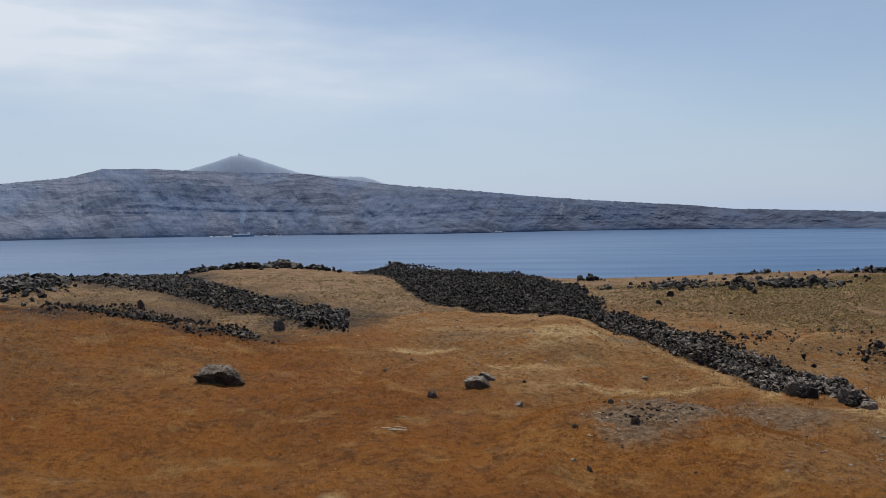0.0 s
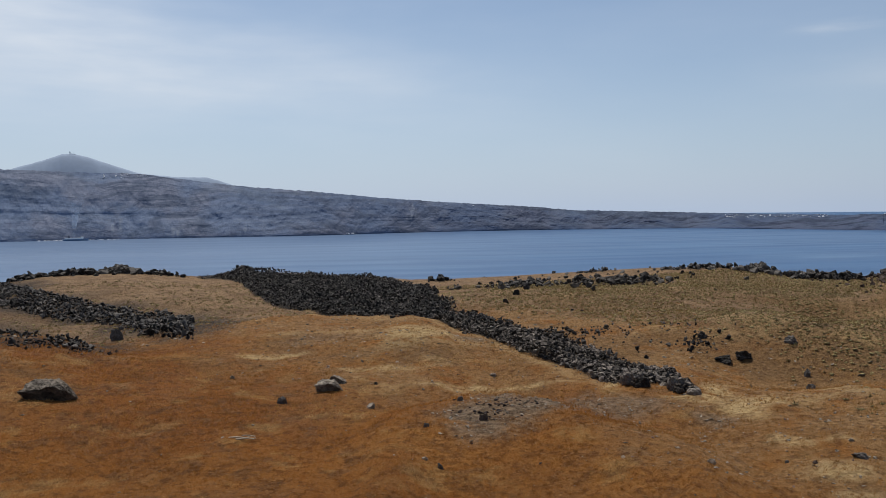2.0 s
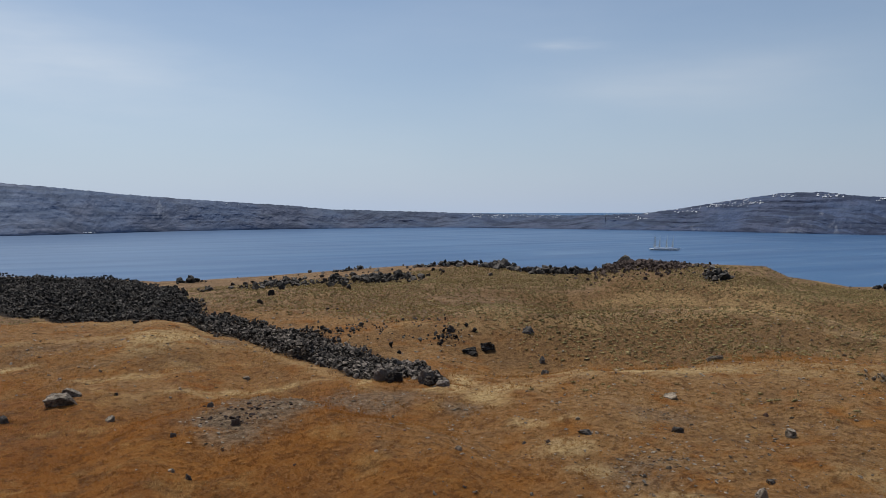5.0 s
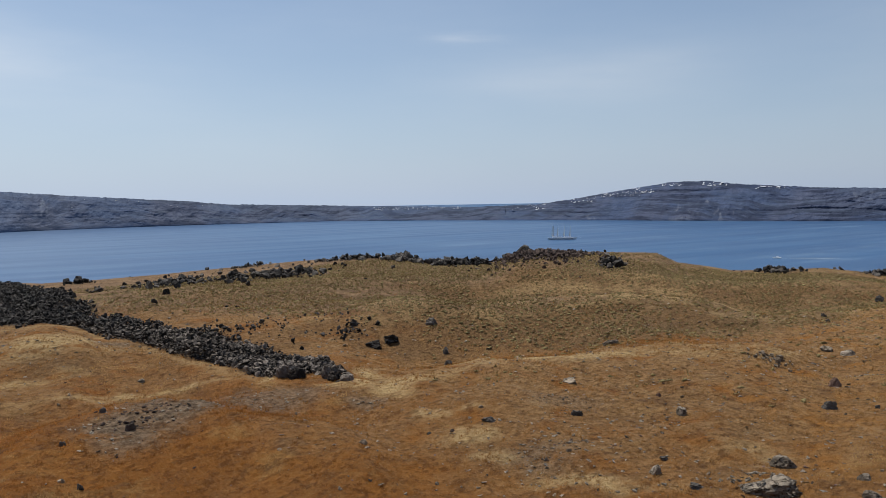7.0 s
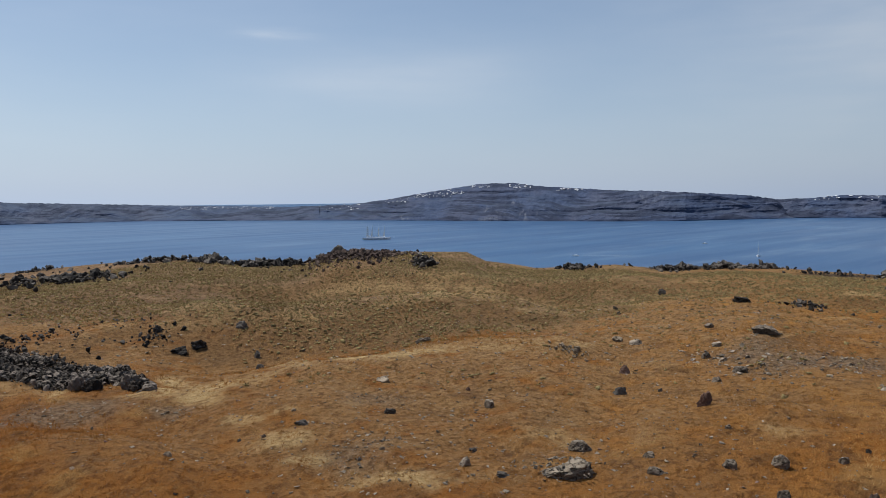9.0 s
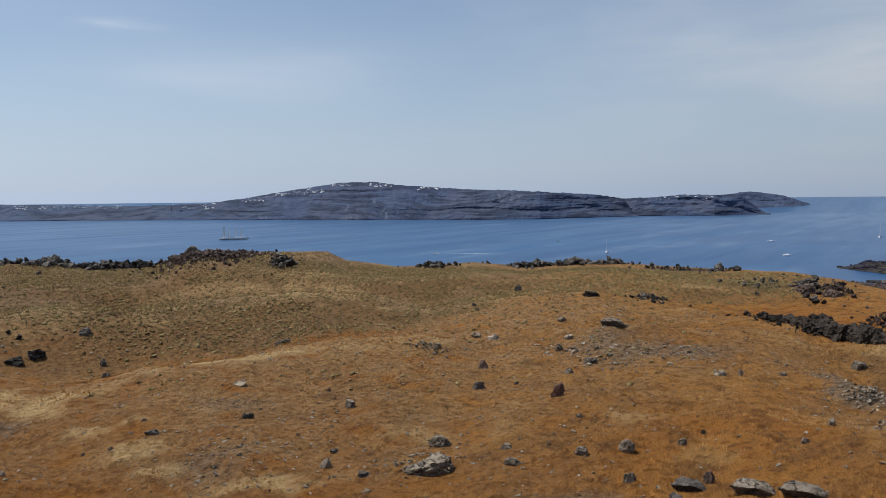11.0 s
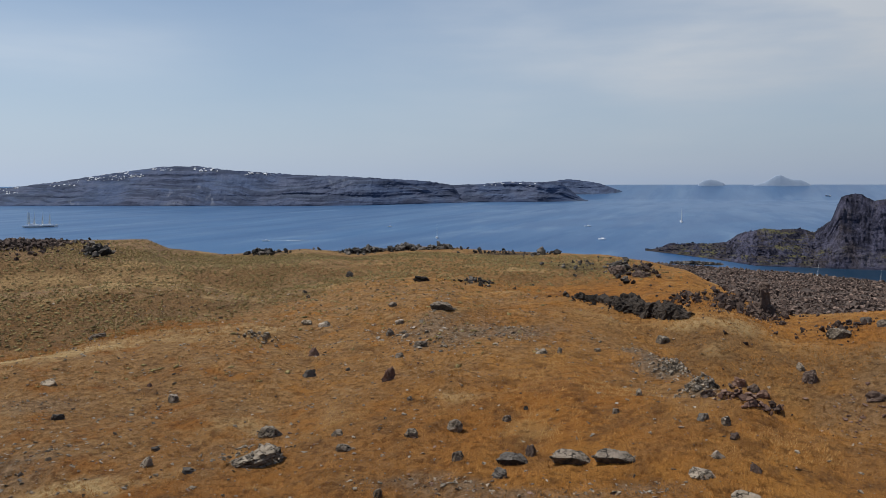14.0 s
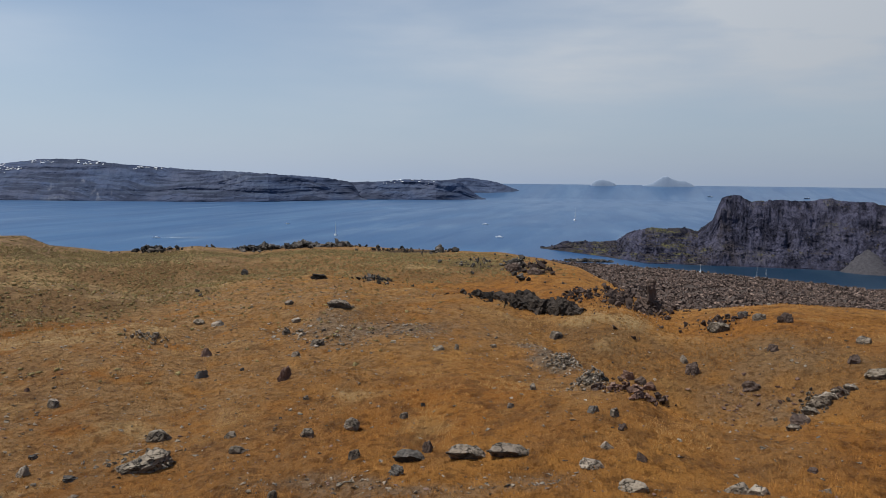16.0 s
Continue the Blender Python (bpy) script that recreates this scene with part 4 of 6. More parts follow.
LABELS = {GREY: "angular pale grey boulder half sunk in dry grass", SLATE: "dark grey weathered boulder lying in dry grass", LAVA: "black rough lava boulder lying in dry grass",
          LAVA_BROWN: "brown rough lava boulder on the dry slope", SCORIA: "red-brown scoria boulder on the grassy slope", BUFF: "buff flat weathered stone on the dry slope", PALE: "large pale cracked rock slab in dry grass"}


def ball(level):
    bm = bmesh.new()
    bmesh.ops.create_icosphere(bm, subdivisions=level, radius=1.0)
    bm.verts.index_update()
    v = np.array([q.co[:] for q in bm.verts])
    f = np.array([[q.index for q in face.verts] for face in bm.faces])
    bm.free()
    return v, f


BALLS = {k: ball(k) for k in (3, 4, 5)}


def chiselled(level, rough, rng, faces=9):
    """A broken stone: a ball struck flat by chance planes, its edges chipped, its faces rough."""
    v, f = BALLS[level]
    v = v.copy() * np.array([1.0, rng.uniform(0.7, 1.0), rng.uniform(0.6, 0.9)])

    def strike(n, cut):
        n = n / np.linalg.norm(n)
        h = v @ n
        return v - np.maximum(h - h.max() * (1 - cut), 0)[:, None] * n
    turned = rng.uniform(0, 6.28)
    for k in range(4):      # joint faces: four steep sides and a tilted top
        t = turned + 1.571 * k + rng.normal(0, 0.25)
        v = strike(np.array([math.cos(t), math.sin(t), rng.normal(0.1, 0.22)]), rng.uniform(0.2, 0.42))
    v = strike(np.array([rng.normal(0, 0.28), rng.normal(0, 0.28), 1.0]), rng.uniform(0.3, 0.55))
    for k in range(faces - 4):
        v = strike(rng.normal(size=3) * np.array([1, 1, 0.8]), rng.uniform(0.12, 0.4))
    for k in range(26):
        v = strike(rng.normal(size=3), rng.uniform(0.02, 0.09))
    o = rng.uniform(0, 50, 3)
    a = fbm(v[:, 0] * 2.4 + o[0] + 1.3 * v[:, 2], v[:, 1] * 2.4 + o[1] - 1.7 * v[:, 2], 5, 2, 0.62)
    b = np.abs(fbm(v[:, 0] * 3.1 + o[1] - 2 * v[:, 2], v[:, 1] * 3.1 + o[2] + 2 * v[:, 2], 3, 6, 0.6))
    return v * (1 + rough * (1.6 * a - 1.4 * b))[:, None], f


def boulder(az, r, width, mat, flat):
    """A single stone: its width in metres; flat is how high it looks against its width."""
    v, f = chiselled(5 if width > 1.6 else 4 if width > 0.5 else 3, 0.32 if mat in (LAVA, LAVA_BROWN, SCORIA) else 0.10, RNG)
    v = v @ turn(RNG, 18).T
    for k in range(3):
        v[:, k] = (v[:, k] - v[:, k].min()) / (v[:, k].max() - v[:, k].min()) - (0.5 if k < 2 else 0.0)
    apex = RNG.uniform(-0.22, 0.22, 2)
    draw = (RNG.uniform(0.12, 0.42) * v[:, 2] ** 1.3)[:, None]
    v[:, :2] = v[:, :2] * (1 - draw) + apex * draw
    deep = RNG.uniform(0.6, 0.85)
    tall = max(flat - 0.10 * deep, 0.22)
    yaw = radians(-az) + RNG.uniform(-0.25, 0.25)
    c, s = math.cos(yaw), math.sin(yaw)
    w = v * np.array([width * 1.0, width * deep, width * tall * 1.62])
    w = np.stack([w[:, 0] * c - w[:, 1] * s, w[:, 0] * s + w[:, 1] * c, w[:, 2] - 0.62 * width * tall], -1)
    ob = new("boulder", mesh_np("boulder", w, f, mat, False))
    ob.location = at(az, r + 0.5 * deep * width)
    tagged(ob, LABELS[mat], "boulder", "boulders on the slope")


def wedge(az, r, width, mat, high=1.0):
    """A leaning slab of rock: back paled by its painted sunlit top, undercut front."""
    bm = bmesh.new()
    for p in ((-0.50, -0.05, 0.20), (-0.45, -0.22, 0.24), (0.0, -0.34, 0.33), (0.20, -0.32, 0.27), (-0.32, 0.2, 0.35), (-0.05, 0.22, 0.44), (0.2, 0.15, 0.40), (0.38, 0.0, 0.22), (0.50, -0.08, 0.0),
              (0.45, 0.2, -0.1), (0.22, -0.22, 0.0), (-0.1, -0.16, -0.05), (-0.40, -0.05, -0.02), (-0.4, 0.25, -0.1)):
        bm.verts.new(p)
    bmesh.ops.convex_hull(bm, input=bm.verts)
    for _ in range(4):
        bmesh.ops.subdivide_edges(bm, edges=bm.edges, cuts=1, use_grid_fill=True)
        bmesh.ops.triangulate(bm, faces=bm.faces)
    for q in bm.verts:
        n = float(fbm(np.array([q.co.x * 6 + q.co.z * 3]), np.array([q.co.y * 6 - q.co.z * 4]), 4, 8)[0])
        q.co = q.co * (1 + 0.20 * n)
    bmesh.ops.scale(bm, vec=(width, width * 0.8, width * high), verts=bm.verts)
    me = bpy.data.meshes.new("boulder")
    bm.to_mesh(me)
    bm.free()
    me.materials.append(mat)
    ob = new("boulder", me)
    ob.matrix_world = Matrix.Translation(at(az, r + 0.3 * width, -0.04 * width)) @ Matrix.Rotation(radians(-az), 4, "Z")
    tagged(ob, "leaning wedge of pale-topped rock with a dark undercut side", "boulder", "boulders on the slope")


def dead_branches(az, r):
    """Bleached sticks fallen across one another: bent, tapering, six-sided."""
    root = tagged(new("dead_branches"), "bleached dead branches lying in the orange grass", "branches")
    root.location = at(az, r)
    root.rotation_euler = (0, 0, radians(-az))
    for x, y, long, thick, yaw, lift in ((-0.1, 0.0, 1.5, 0.055, -0.35, 0.06), (0.15, -0.15, 1.1, 0.045, -0.15, 0.05), (0.3, 0.2, 0.9, 0.04, -0.7, 0.09), (0.45, 0.05, 0.5, 0.03, 0.5, 0.10)):
        u, t = np.linspace(-0.5, 0.5, 7)[:, None], np.linspace(0, 2 * np.pi, 6, endpoint=False)[None]
        rad = thick * (0.75 - 0.5 * u)
        cx, cy = long * u, 0.06 * long * np.sin(5 * u + 9 * yaw)
        v = np.stack([cx + 0 * t, cy + rad * np.cos(t), lift + 0.04 * np.cos(4 * u) + rad * np.sin(t)], -1).reshape(-1, 3)
        i = np.arange(42).reshape(7, 6)
        i = np.concatenate([i, i[:, :1]], 1)
        f = np.stack([i[:-1, :-1], i[1:, :-1], i[1:, 1:], i[:-1, 1:]], -1).reshape(-1, 4)
        part("stick", mesh_np("stick", v, f, DEADWOOD, True), root, m=Matrix.Translation((x, y, 0)) @ Matrix.Rotation(yaw, 4, "Z"))


def broken_outcrop(az, r, width, mat):
    """A low shattered rock: a rough core with its fragments lying on and round it."""
    root = tagged(new("rock_outcrop"), "large pale shattered rock outcrop in orange grass", "rock outcrop")
    root.location = at(az, r)
    root.rotation_euler = (0, 0, radians(-az))
    v, f = chiselled(5, 0.13, RNG, 7)
    v = v / np.abs(v).max(0)
    v[:, :2] *= (1 + 0.5 * np.maximum(0.25 - v[:, 2], 0))[:, None]
    v[:, 2] = np.where(v[:, 2] > 0, v[:, 2] * np.clip(1.25 - 0.8 * np.hypot(v[:, 0], v[:, 1]), 0.2, 1.25), v[:, 2])
    v[:, 0] += 0.3 * np.maximum(v[:, 2], 0)
    me = mesh_np("core", v * np.array([width * 0.45, width * 0.40, width * 0.31]) - np.array([0, 0, 0.055 * width]), f, mat)
    part("core", me, root)
    shapes = stone_meshes("fragment", [rock_shape(11, RNG, 1, 0.06) for _ in range(8)], mat)
    for k in range(40):
        t, d = RNG.uniform(0, 6.283), math.sqrt(RNG.uniform(0, 1))
        x, y = 0.52 * width * d * math.cos(t), 0.42 * width * d * math.sin(t)
        z = width * 0.17 * (1 - d * d) ** 0.7 - 0.03
        s = width * RNG.uniform(0.03, 0.11) * (1.1 - 0.4 * d)
        m = Matrix.LocRotScale((x, y, z), Euler((RNG.uniform(-0.6, 0.6), RNG.uniform(-0.6, 0.6), t)), (s * 1.5, s, s * 0.5))
        part("fragment", shapes[k % 8], root, m=m)


def knob(az, r, width, high, mat, label="rough upstanding mass of jagged lava blocks"):
    """A craggy lava head: several jagged blocks grown together."""
    root = tagged(new("lava_rock"), label, "lava rock", "craggy lava rocks")
    root.location = at(az, r + 0.35 * width)
    for k in range(7):
        v, f = chiselled(4 if width > 1.7 else 3, 0.34, RNG)
        s = width * RNG.uniform(0.26, 0.46)
        x, y = RNG.uniform(-0.28, 0.28) * width, RNG.uniform(-0.22, 0.22) * width
        w = v * np.array([s, s, s * 1.1 * high]) + np.array([x, y, s * 0.45 * high * RNG.uniform(0.4, 1.3)])
        part("block", mesh_np("block", w, f, mat), root)


def gild(me):
    """Marks where the turf turns from rust to gold, round to the south."""
    co = np.empty(len(me.vertices) * 3, dtype=np.float32)
    me.vertices.foreach_get("co", co)
    v = co.reshape(-1, 3)
    gold = ease(31, 77, np.degrees(np.arctan2(v[:, 0], v[:, 1])) + 8 * fbm(v[:, 0] / 6, v[:, 1] / 6, 4, 21))
    me.attributes.new("gold", "FLOAT", "POINT").data.foreach_set("value", np.ascontiguousarray(gold, dtype=np.float32))
    bare = blob(np.degrees(np.arctan2(v[:, 0], v[:, 1])), np.hypot(v[:, 0], v[:, 1]), BARE)
    me.attributes.new("bare", "FLOAT", "POINT").data.foreach_set("value", np.ascontiguousarray(bare, dtype=np.float32))
    return me


def blades(name, a, r, per, spread, height, width, mat, splay=0.5, wind=0.0):
    """Tufts of thin pointed blades in one mesh; wind lays them over in drifting directions."""
    n = len(a)
    base = np.repeat(polar(a, r, ground_z(a, r)), per, 0)
    k = n * per
    ang, rad = RNG.uniform(0, 6.283, k), spread * np.sqrt(RNG.uniform(0, 1, k)) * np.repeat(RNG.uniform(0.6, 1.3, n), per)
    base[:, 0] += rad * np.cos(ang)
    base[:, 1] += rad * np.sin(ang)
    base[:, 2] -= 0.03
    h = height * RNG.uniform(0.55, 1.15, k) * np.repeat(RNG.uniform(0.6, 1.3, n), per)
    out = splay * RNG.uniform(0.1, 1.0, k) * h
    lay = 6.283 * fbm(base[:, 0] / 7, base[:, 1] / 7, 3, 90)
    tip = base + np.stack([np.cos(ang) * out + wind * h * np.cos(lay), np.sin(ang) * out + wind * h * np.sin(lay), h], -1)
    t = RNG.uniform(0, 6.283, k)
    side = np.stack([np.cos(t), np.sin(t), 0 * t], -1) * (width * RNG.uniform(0.6, 1.4, k) / 2)[:, None]
    v = np.stack([base - side, base + side, tip], 1).reshape(-1, 3)
    return gild(mesh_np(name, v, np.arange(3 * k).reshape(-1, 3), mat, False))


def tufts(name, a, r, per, spread, height, width, mat, lift=0.0, wind=0.3):
    """Rounded tussocks: blades highest in the middle, leaning out at the rim; each tussock has a tone of its own."""
    n, k = len(a), len(a) * per
    size = np.repeat(RNG.uniform(0.65, 1.3, n), per)
    base = np.repeat(polar(a, r, ground_z(a, r)), per, 0)
    ang, rho = RNG.uniform(0, 6.283, k), np.sqrt(RNG.uniform(0, 1, k))
    base += np.stack([rho * spread * size * np.cos(ang), rho * spread * size * np.sin(ang), lift * size * (1 - rho ** 2) - 0.02], -1)
    h = height * size * (1 - 0.55 * rho ** 2) * RNG.uniform(0.7, 1.15, k)
    lay = 6.283 * fbm(base[:, 0] / 7, base[:, 1] / 7, 3, 90)
    out = (0.15 + 0.75 * rho) * h
    tip = base + np.stack([np.cos(ang) * out + wind * h * np.cos(lay), np.sin(ang) * out + wind * h * np.sin(lay), h], -1)
    t = RNG.uniform(0, 6.283, k)
    side = np.stack([np.cos(t), np.sin(t), 0 * t], -1) * (width * RNG.uniform(0.6, 1.4, k) / 2)[:, None]
    me = gild(mesh_np(name, np.stack([base - side, base + side, tip], 1).reshape(-1, 3), np.arange(3 * k).reshape(-1, 3), mat, False))
    me.attributes.new("tuft", "FLOAT", "POINT").data.foreach_set("value", np.repeat(RNG.uniform(0, 1, n), 3 * per).astype(np.float32))
    return me


def spaced(gap, az0, az1, r0, r1, density, jitter=0.36):
    """Ground places that keep their distance from one another, thinned by a density from 0 to 1."""
    x, y = np.meshgrid(np.arange(-r1, r1, gap), np.arange(-r1, r1, gap * 0.866))
    x = x + gap * 0.5 * (np.arange(x.shape[0]) % 2)[:, None]
    x, y = x.ravel() + RNG.uniform(-jitter, jitter, x.size) * gap, y.ravel() + RNG.uniform(-jitter, jitter, x.size) * gap
    a, r = np.degrees(np.arctan2(x, y)), np.hypot(x, y)
    keep = (a > az0) & (a < az1) & (r > r0) & (r < r1)
    a, r = a[keep], r[keep]
    keep = RNG.uniform(0, 1, len(a)) < density(a, r)
    return a[keep], r[keep]


def grass_density(a, r):
    x, y = r * np.sin(np.radians(a)), r * np.cos(np.radians(a))
    wob = fbm(x / 6, y / 6, 4, 21)
    bare = np.maximum.reduce([blob(a + 3 * wob, r + 3 * wob, GRAVEL), flow_mask(a, r), 0.75 * olive_mask(a, r), 0.8 * blob(a + 5 * wob, r + 5 * wob, BARE)])
    return np.clip(1.0 - bare, 0.02, 1) * (0.35 + 0.65 * ease(-0.5, 0.3, fbm(x / 4, y / 4, 3, 40)))


def build_plants():
    a, r = scatter(62000, -36, 112, 25, 105, grass_density, True)
    for near, per, spread, high, wide in ((r < 42, 8, 0.17, 0.10, 0.020), ((r >= 42) & (r < 62), 7, 0.23, 0.11, 0.030), (r >= 62, 4, 0.36, 0.14, 0.06)):
        me = blades("dry_grass", a[near], r[near], per, spread, high, wide, GRASS, 0.7, 0.5)
        me.attributes.new("tuft", "FLOAT", "POINT").data.foreach_set("value", np.repeat(RNG.uniform(0.2, 0.9, int(near.sum())), 3 * per).astype(np.float32))
        tagged(new("dry_grass", me), "fine orange dry grass covering the slope", "grass", kind="stuff")
    for gap, r0, r1, per, spread, high, wide in ((0.40, 25, 48, 14, 0.17, 0.20, 0.026), (0.52, 48, 74, 10, 0.22, 0.22, 0.045), (0.8, 74, 108, 8, 0.30, 0.15, 0.06)):
        a, r = spaced(gap, -36, 112, r0, r1, grass_density)
        tagged(new("tussock_grass", tufts("tussock_grass", a, r, per, spread, high, wide, GRASS)), "rounded tussocks of orange dry grass on the slope", "grass", kind="stuff")


def cushion_density(a, r):
    x, y = r * np.sin(np.radians(a)), r * np.cos(np.radians(a))
    thin = 0.10 * ease(30, 38, a) * (1 - ease(74, 82, a)) * ease(46, 54, r)      # single cushions reach down into the grass
    few = 0.22 + 0.78 * ease(6, 22, a)      # the mounds to the north are almost bare
    return np.maximum(0.97 * few * olive_mask(a, r), thin) * (0.25 + 0.75 * ease(-0.45, 0.05, fbm(x / 13, y / 13, 3, 52))) * (1 - flow_mask(a, r)) * (1 - 0.75 * worn_crest(a, r)) * (1 - ease(-1, 1, r - between(RIDGE_R, a)))


def build_cushions():
    """Rounded scrub cushions, each apart from the next, with twigs standing out of them."""
    a, r = spaced(0.62, -30, 90, 46, 150, cushion_density)
    sp = spots_of(a, r, 0.26, 0.58, 1.4)
    shapes = [rock_shape(8, RNG, 0, 0.0, (0.5, 0.7)) for _ in range(14)]
    me = (rubble("scrub_cushions", sp, shapes, CUSHION, RNG, (0.40, 0.58), 10, 0.32))
    me.polygons.foreach_set("use_smooth", np.full(len(me.polygons), True))
    tagged(new("scrub_cushions", me), "rounded olive-grey scrub cushions dotted over bare mounds", "scrub", kind="stuff")
    tagged(new("low_scrub", tufts("low_scrub", a, r, 7, 0.25, 0.21, 0.075, SCRUB, 0.12, 0.0)), "low olive-brown scrub twigs on the cushions", "scrub", kind="stuff")


def build_stones():
    def dens(a, r):
        x, y = r * np.sin(np.radians(a)), r * np.cos(np.radians(a))
        wob = fbm(x / 6, y / 6, 4, 21)
        return np.clip(blob(a + 3 * wob, r + 3 * wob, GRAVEL) + 0.30 * blob(a + 5 * wob, r + 5 * wob, BARE) + 0.012 + 0.05 * ease(30, 55, a), 0, 1) * (1 - flow_mask(a, r))
    for mat, n, hi, label in ((SLATE, 450, 0.22, "loose dark grey stones strewn on gritty ground"), (BUFF, 6500, 0.30, "loose buff stones strewn on gritty ground"), (PALE, 1100, 0.38, "loose pale grey stones strewn on the slope"), (SCORIA, 1800, 0.24, "loose red-brown stones strewn on the slope"), (LAVA, 180, 0.28, "loose black lava stones strewn on the slope")):
        a, r = scatter(n, -32, 112, 27, 95, dens, True)
        sp = spots_of(a, r, 0.05, hi, 3.2)
        sp[:, 3] *= 1 + 0.5 * ease(45, 80, r)
        tagged(new("loose_stones", rubble("loose_stones", sp, PEBBLES, mat, RNG, (0.3, 0.6), 22)), label, "stones", kind="stuff")


def build_lava_shore():
    """The rubble flat of old lava between the slope and the channel."""
    shore = [(80, 1010), (88.6, 955), (96.8, 898), (102.6, 848), (108, 828), (140, 800)]
    azs, u = np.arange(80, 140, 0.12), np.linspace(0, 1, 90)[:, None]
    R1 = between(shore, azs)[None] + 5 * fbm(azs[None] * 3, 0 * azs[None], 4, 61)
    Rr = 380 + (R1 - 380) * u
    A = np.repeat(azs[None], 90, 0)
    x, y = Rr * np.sin(np.radians(A)), Rr * np.cos(np.radians(A))
    Z = (1 - u) * 26 + 2.0 + (1.5 + 3.5 * (1 - u)) * (fbm(x / 40, y / 40, 4, 63) + 0.6 * fbm(x / 9, y / 9, 3, 64)) - 6 * ease(0.985, 1.0, u)
    me = mesh_np("lava_shore", polar(A, Rr, Z).reshape(-1, 3), grid_faces(*A.shape), LAVA_FLAT, False)
    root = tagged(new("lava_shore", me), "flat field of brown-grey lava rubble along the channel", "lava field", kind="structure")
    n = 30000
    i, j = RNG.integers(14, 90, n), RNG.integers(30, 270, n)
    p = polar(A, Rr, Z)[i, j]
    p[:, :2] += RNG.uniform(-2, 2, (n, 2))
    sp = np.concatenate([p, (0.9 + 2.9 * RNG.uniform(0, 1, n) ** 2.8)[:, None]], 1)
    part("rubble", rubble("rubble", sp, PEBBLES, LAVA_SHORE, RNG, (0.6, 1.1), 45), root)["kind"] = "stuff"
    # skerry in the channel
    t, d = RNG.uniform(0, 6.283, 420), np.sqrt(RNG.uniform(0, 1, 420))
    sp = np.stack([31 * d * np.cos(t), 8 * d * np.sin(t), 2.6 * (1 - d) - 0.6 + 0 * t, 1.2 + 4.5 * RNG.uniform(0, 1, 420) ** 2], -1)
    ob = tagged(new("skerry", rubble("skerry", sp, SHAPES1, LAVA, RNG, (0.5, 0.9), 40)), "low dark rock reef awash in the channel", "reef", kind="structure")
    ob.matrix_world = Matrix.Translation(Vector(polar(89.1, 985, 0.2))) @ Matrix.Rotation(radians(-89.1), 4, "Z")
    # loose blocks on the island
    land = bpy.data.objects["lava_island"]
    co = np.empty(len(land.data.vertices) * 3, dtype=np.float32)
    land.data.vertices.foreach_get("co", co)
    co = co.reshape(-1, 3)
    bearing = np.degrees(np.arctan2(co[:, 0], co[:, 1]))
    pick = RNG.choice(np.nonzero((co[:, 2] > 2.0) & (bearing > 86.3) & (bearing < 112) & ((co[:, 2] < 45) | (RNG.uniform(0, 1, len(co)) < 0.3)))[0], 3200)
    sp = np.concatenate([co[pick] + RNG.uniform(-1.5, 1.5, (3200, 3)) * np.array([1, 1, 0.1]), (0.8 + 2.8 * RNG.uniform(0, 1, 3200) ** 2.5)[:, None]], 1)
    part("rubble", rubble("rubble", sp, PEBBLES, ISLET, RNG, (0.6, 1.1), 45), land)["kind"] = "stuff"
    # cones of fallen rock at the foot of the island's cliff
    for az, r, wide, high in ((107.0, 1016, 42, 25), (96.6, 1008, 20, 10)):
        v, f = BALLS[5]
        k = (1 - np.clip(v[:, 2], -0.2, 1))
        q = np.arctan2(v[:, 1], v[:, 0])
        w = np.stack([wide * k * np.cos(q), 0.8 * wide * k * np.sin(q), high * (1 - k)], -1)
        w += 0.055 * wide * fbm(v[:, 0] * 6, v[:, 1] * 9 + v[:, 2], 4, 15)[:, None] * np.array([1, 1, 0.6])
        ob = tagged(new("talus_cone", mesh_np("talus_cone", w, f, TALUS)), "grey cone of fallen rock below the sea cliff", "talus", kind="structure")
        ob.location = Vector(polar(az, r, 0))


def spire():
    """An upright pillar of clotted lava with a rough foot."""
    root = tagged(new("lava_spire"), "upright dark red-brown lava spire at the slope's edge", "rock spire")
    root.location = at(93.36, 85)
    for x, z, w, h in ((0.0, 1.7, 0.62, 1.25), (0.05, 2.5, 0.62, 0.7), (0.25, 0.6, 0.95, 0.9), (0.9, 0.3, 0.9, 0.6)):
        v, f = chiselled(4, 0.28, RNG)
        part("pillar", mesh_np("pillar", v * np.array([1.45 * w, 1.3 * w, 1.45 * h]) + np.array([x, 0, 1.15 * z]), f, LAVA_BROWN), root)


# ---- boats and houses ----
def box(sx, sy, sz, x=0.0, y=0.0, z=0.0, taper=1.0):
    """Corners and faces of a box, its top drawn in by taper; z is its foot."""
    v = np.array([(a * sx / 2 * (1 if c == 0 else taper), b * sy / 2 * (1 if c == 0 else taper), c * sz) for c in (0, 1) for a, b in ((-1, -1), (1, -1), (1, 1), (-1, 1))])
    f = np.array([(3, 2, 1, 0), (4, 5, 6, 7), (0, 1, 5, 4), (1, 2, 6, 5), (2, 3, 7, 6), (3, 0, 4, 7)])
    return v + np.array([x, y, z]), f


def joined(name, pieces, mat):
    vs, fs, k = [], [], 0
    for v, f in pieces:
        vs.append(v), fs.append(f + k)
        k += len(v)
    return mesh_np(name, np.concatenate(vs), np.concatenate(fs), mat)


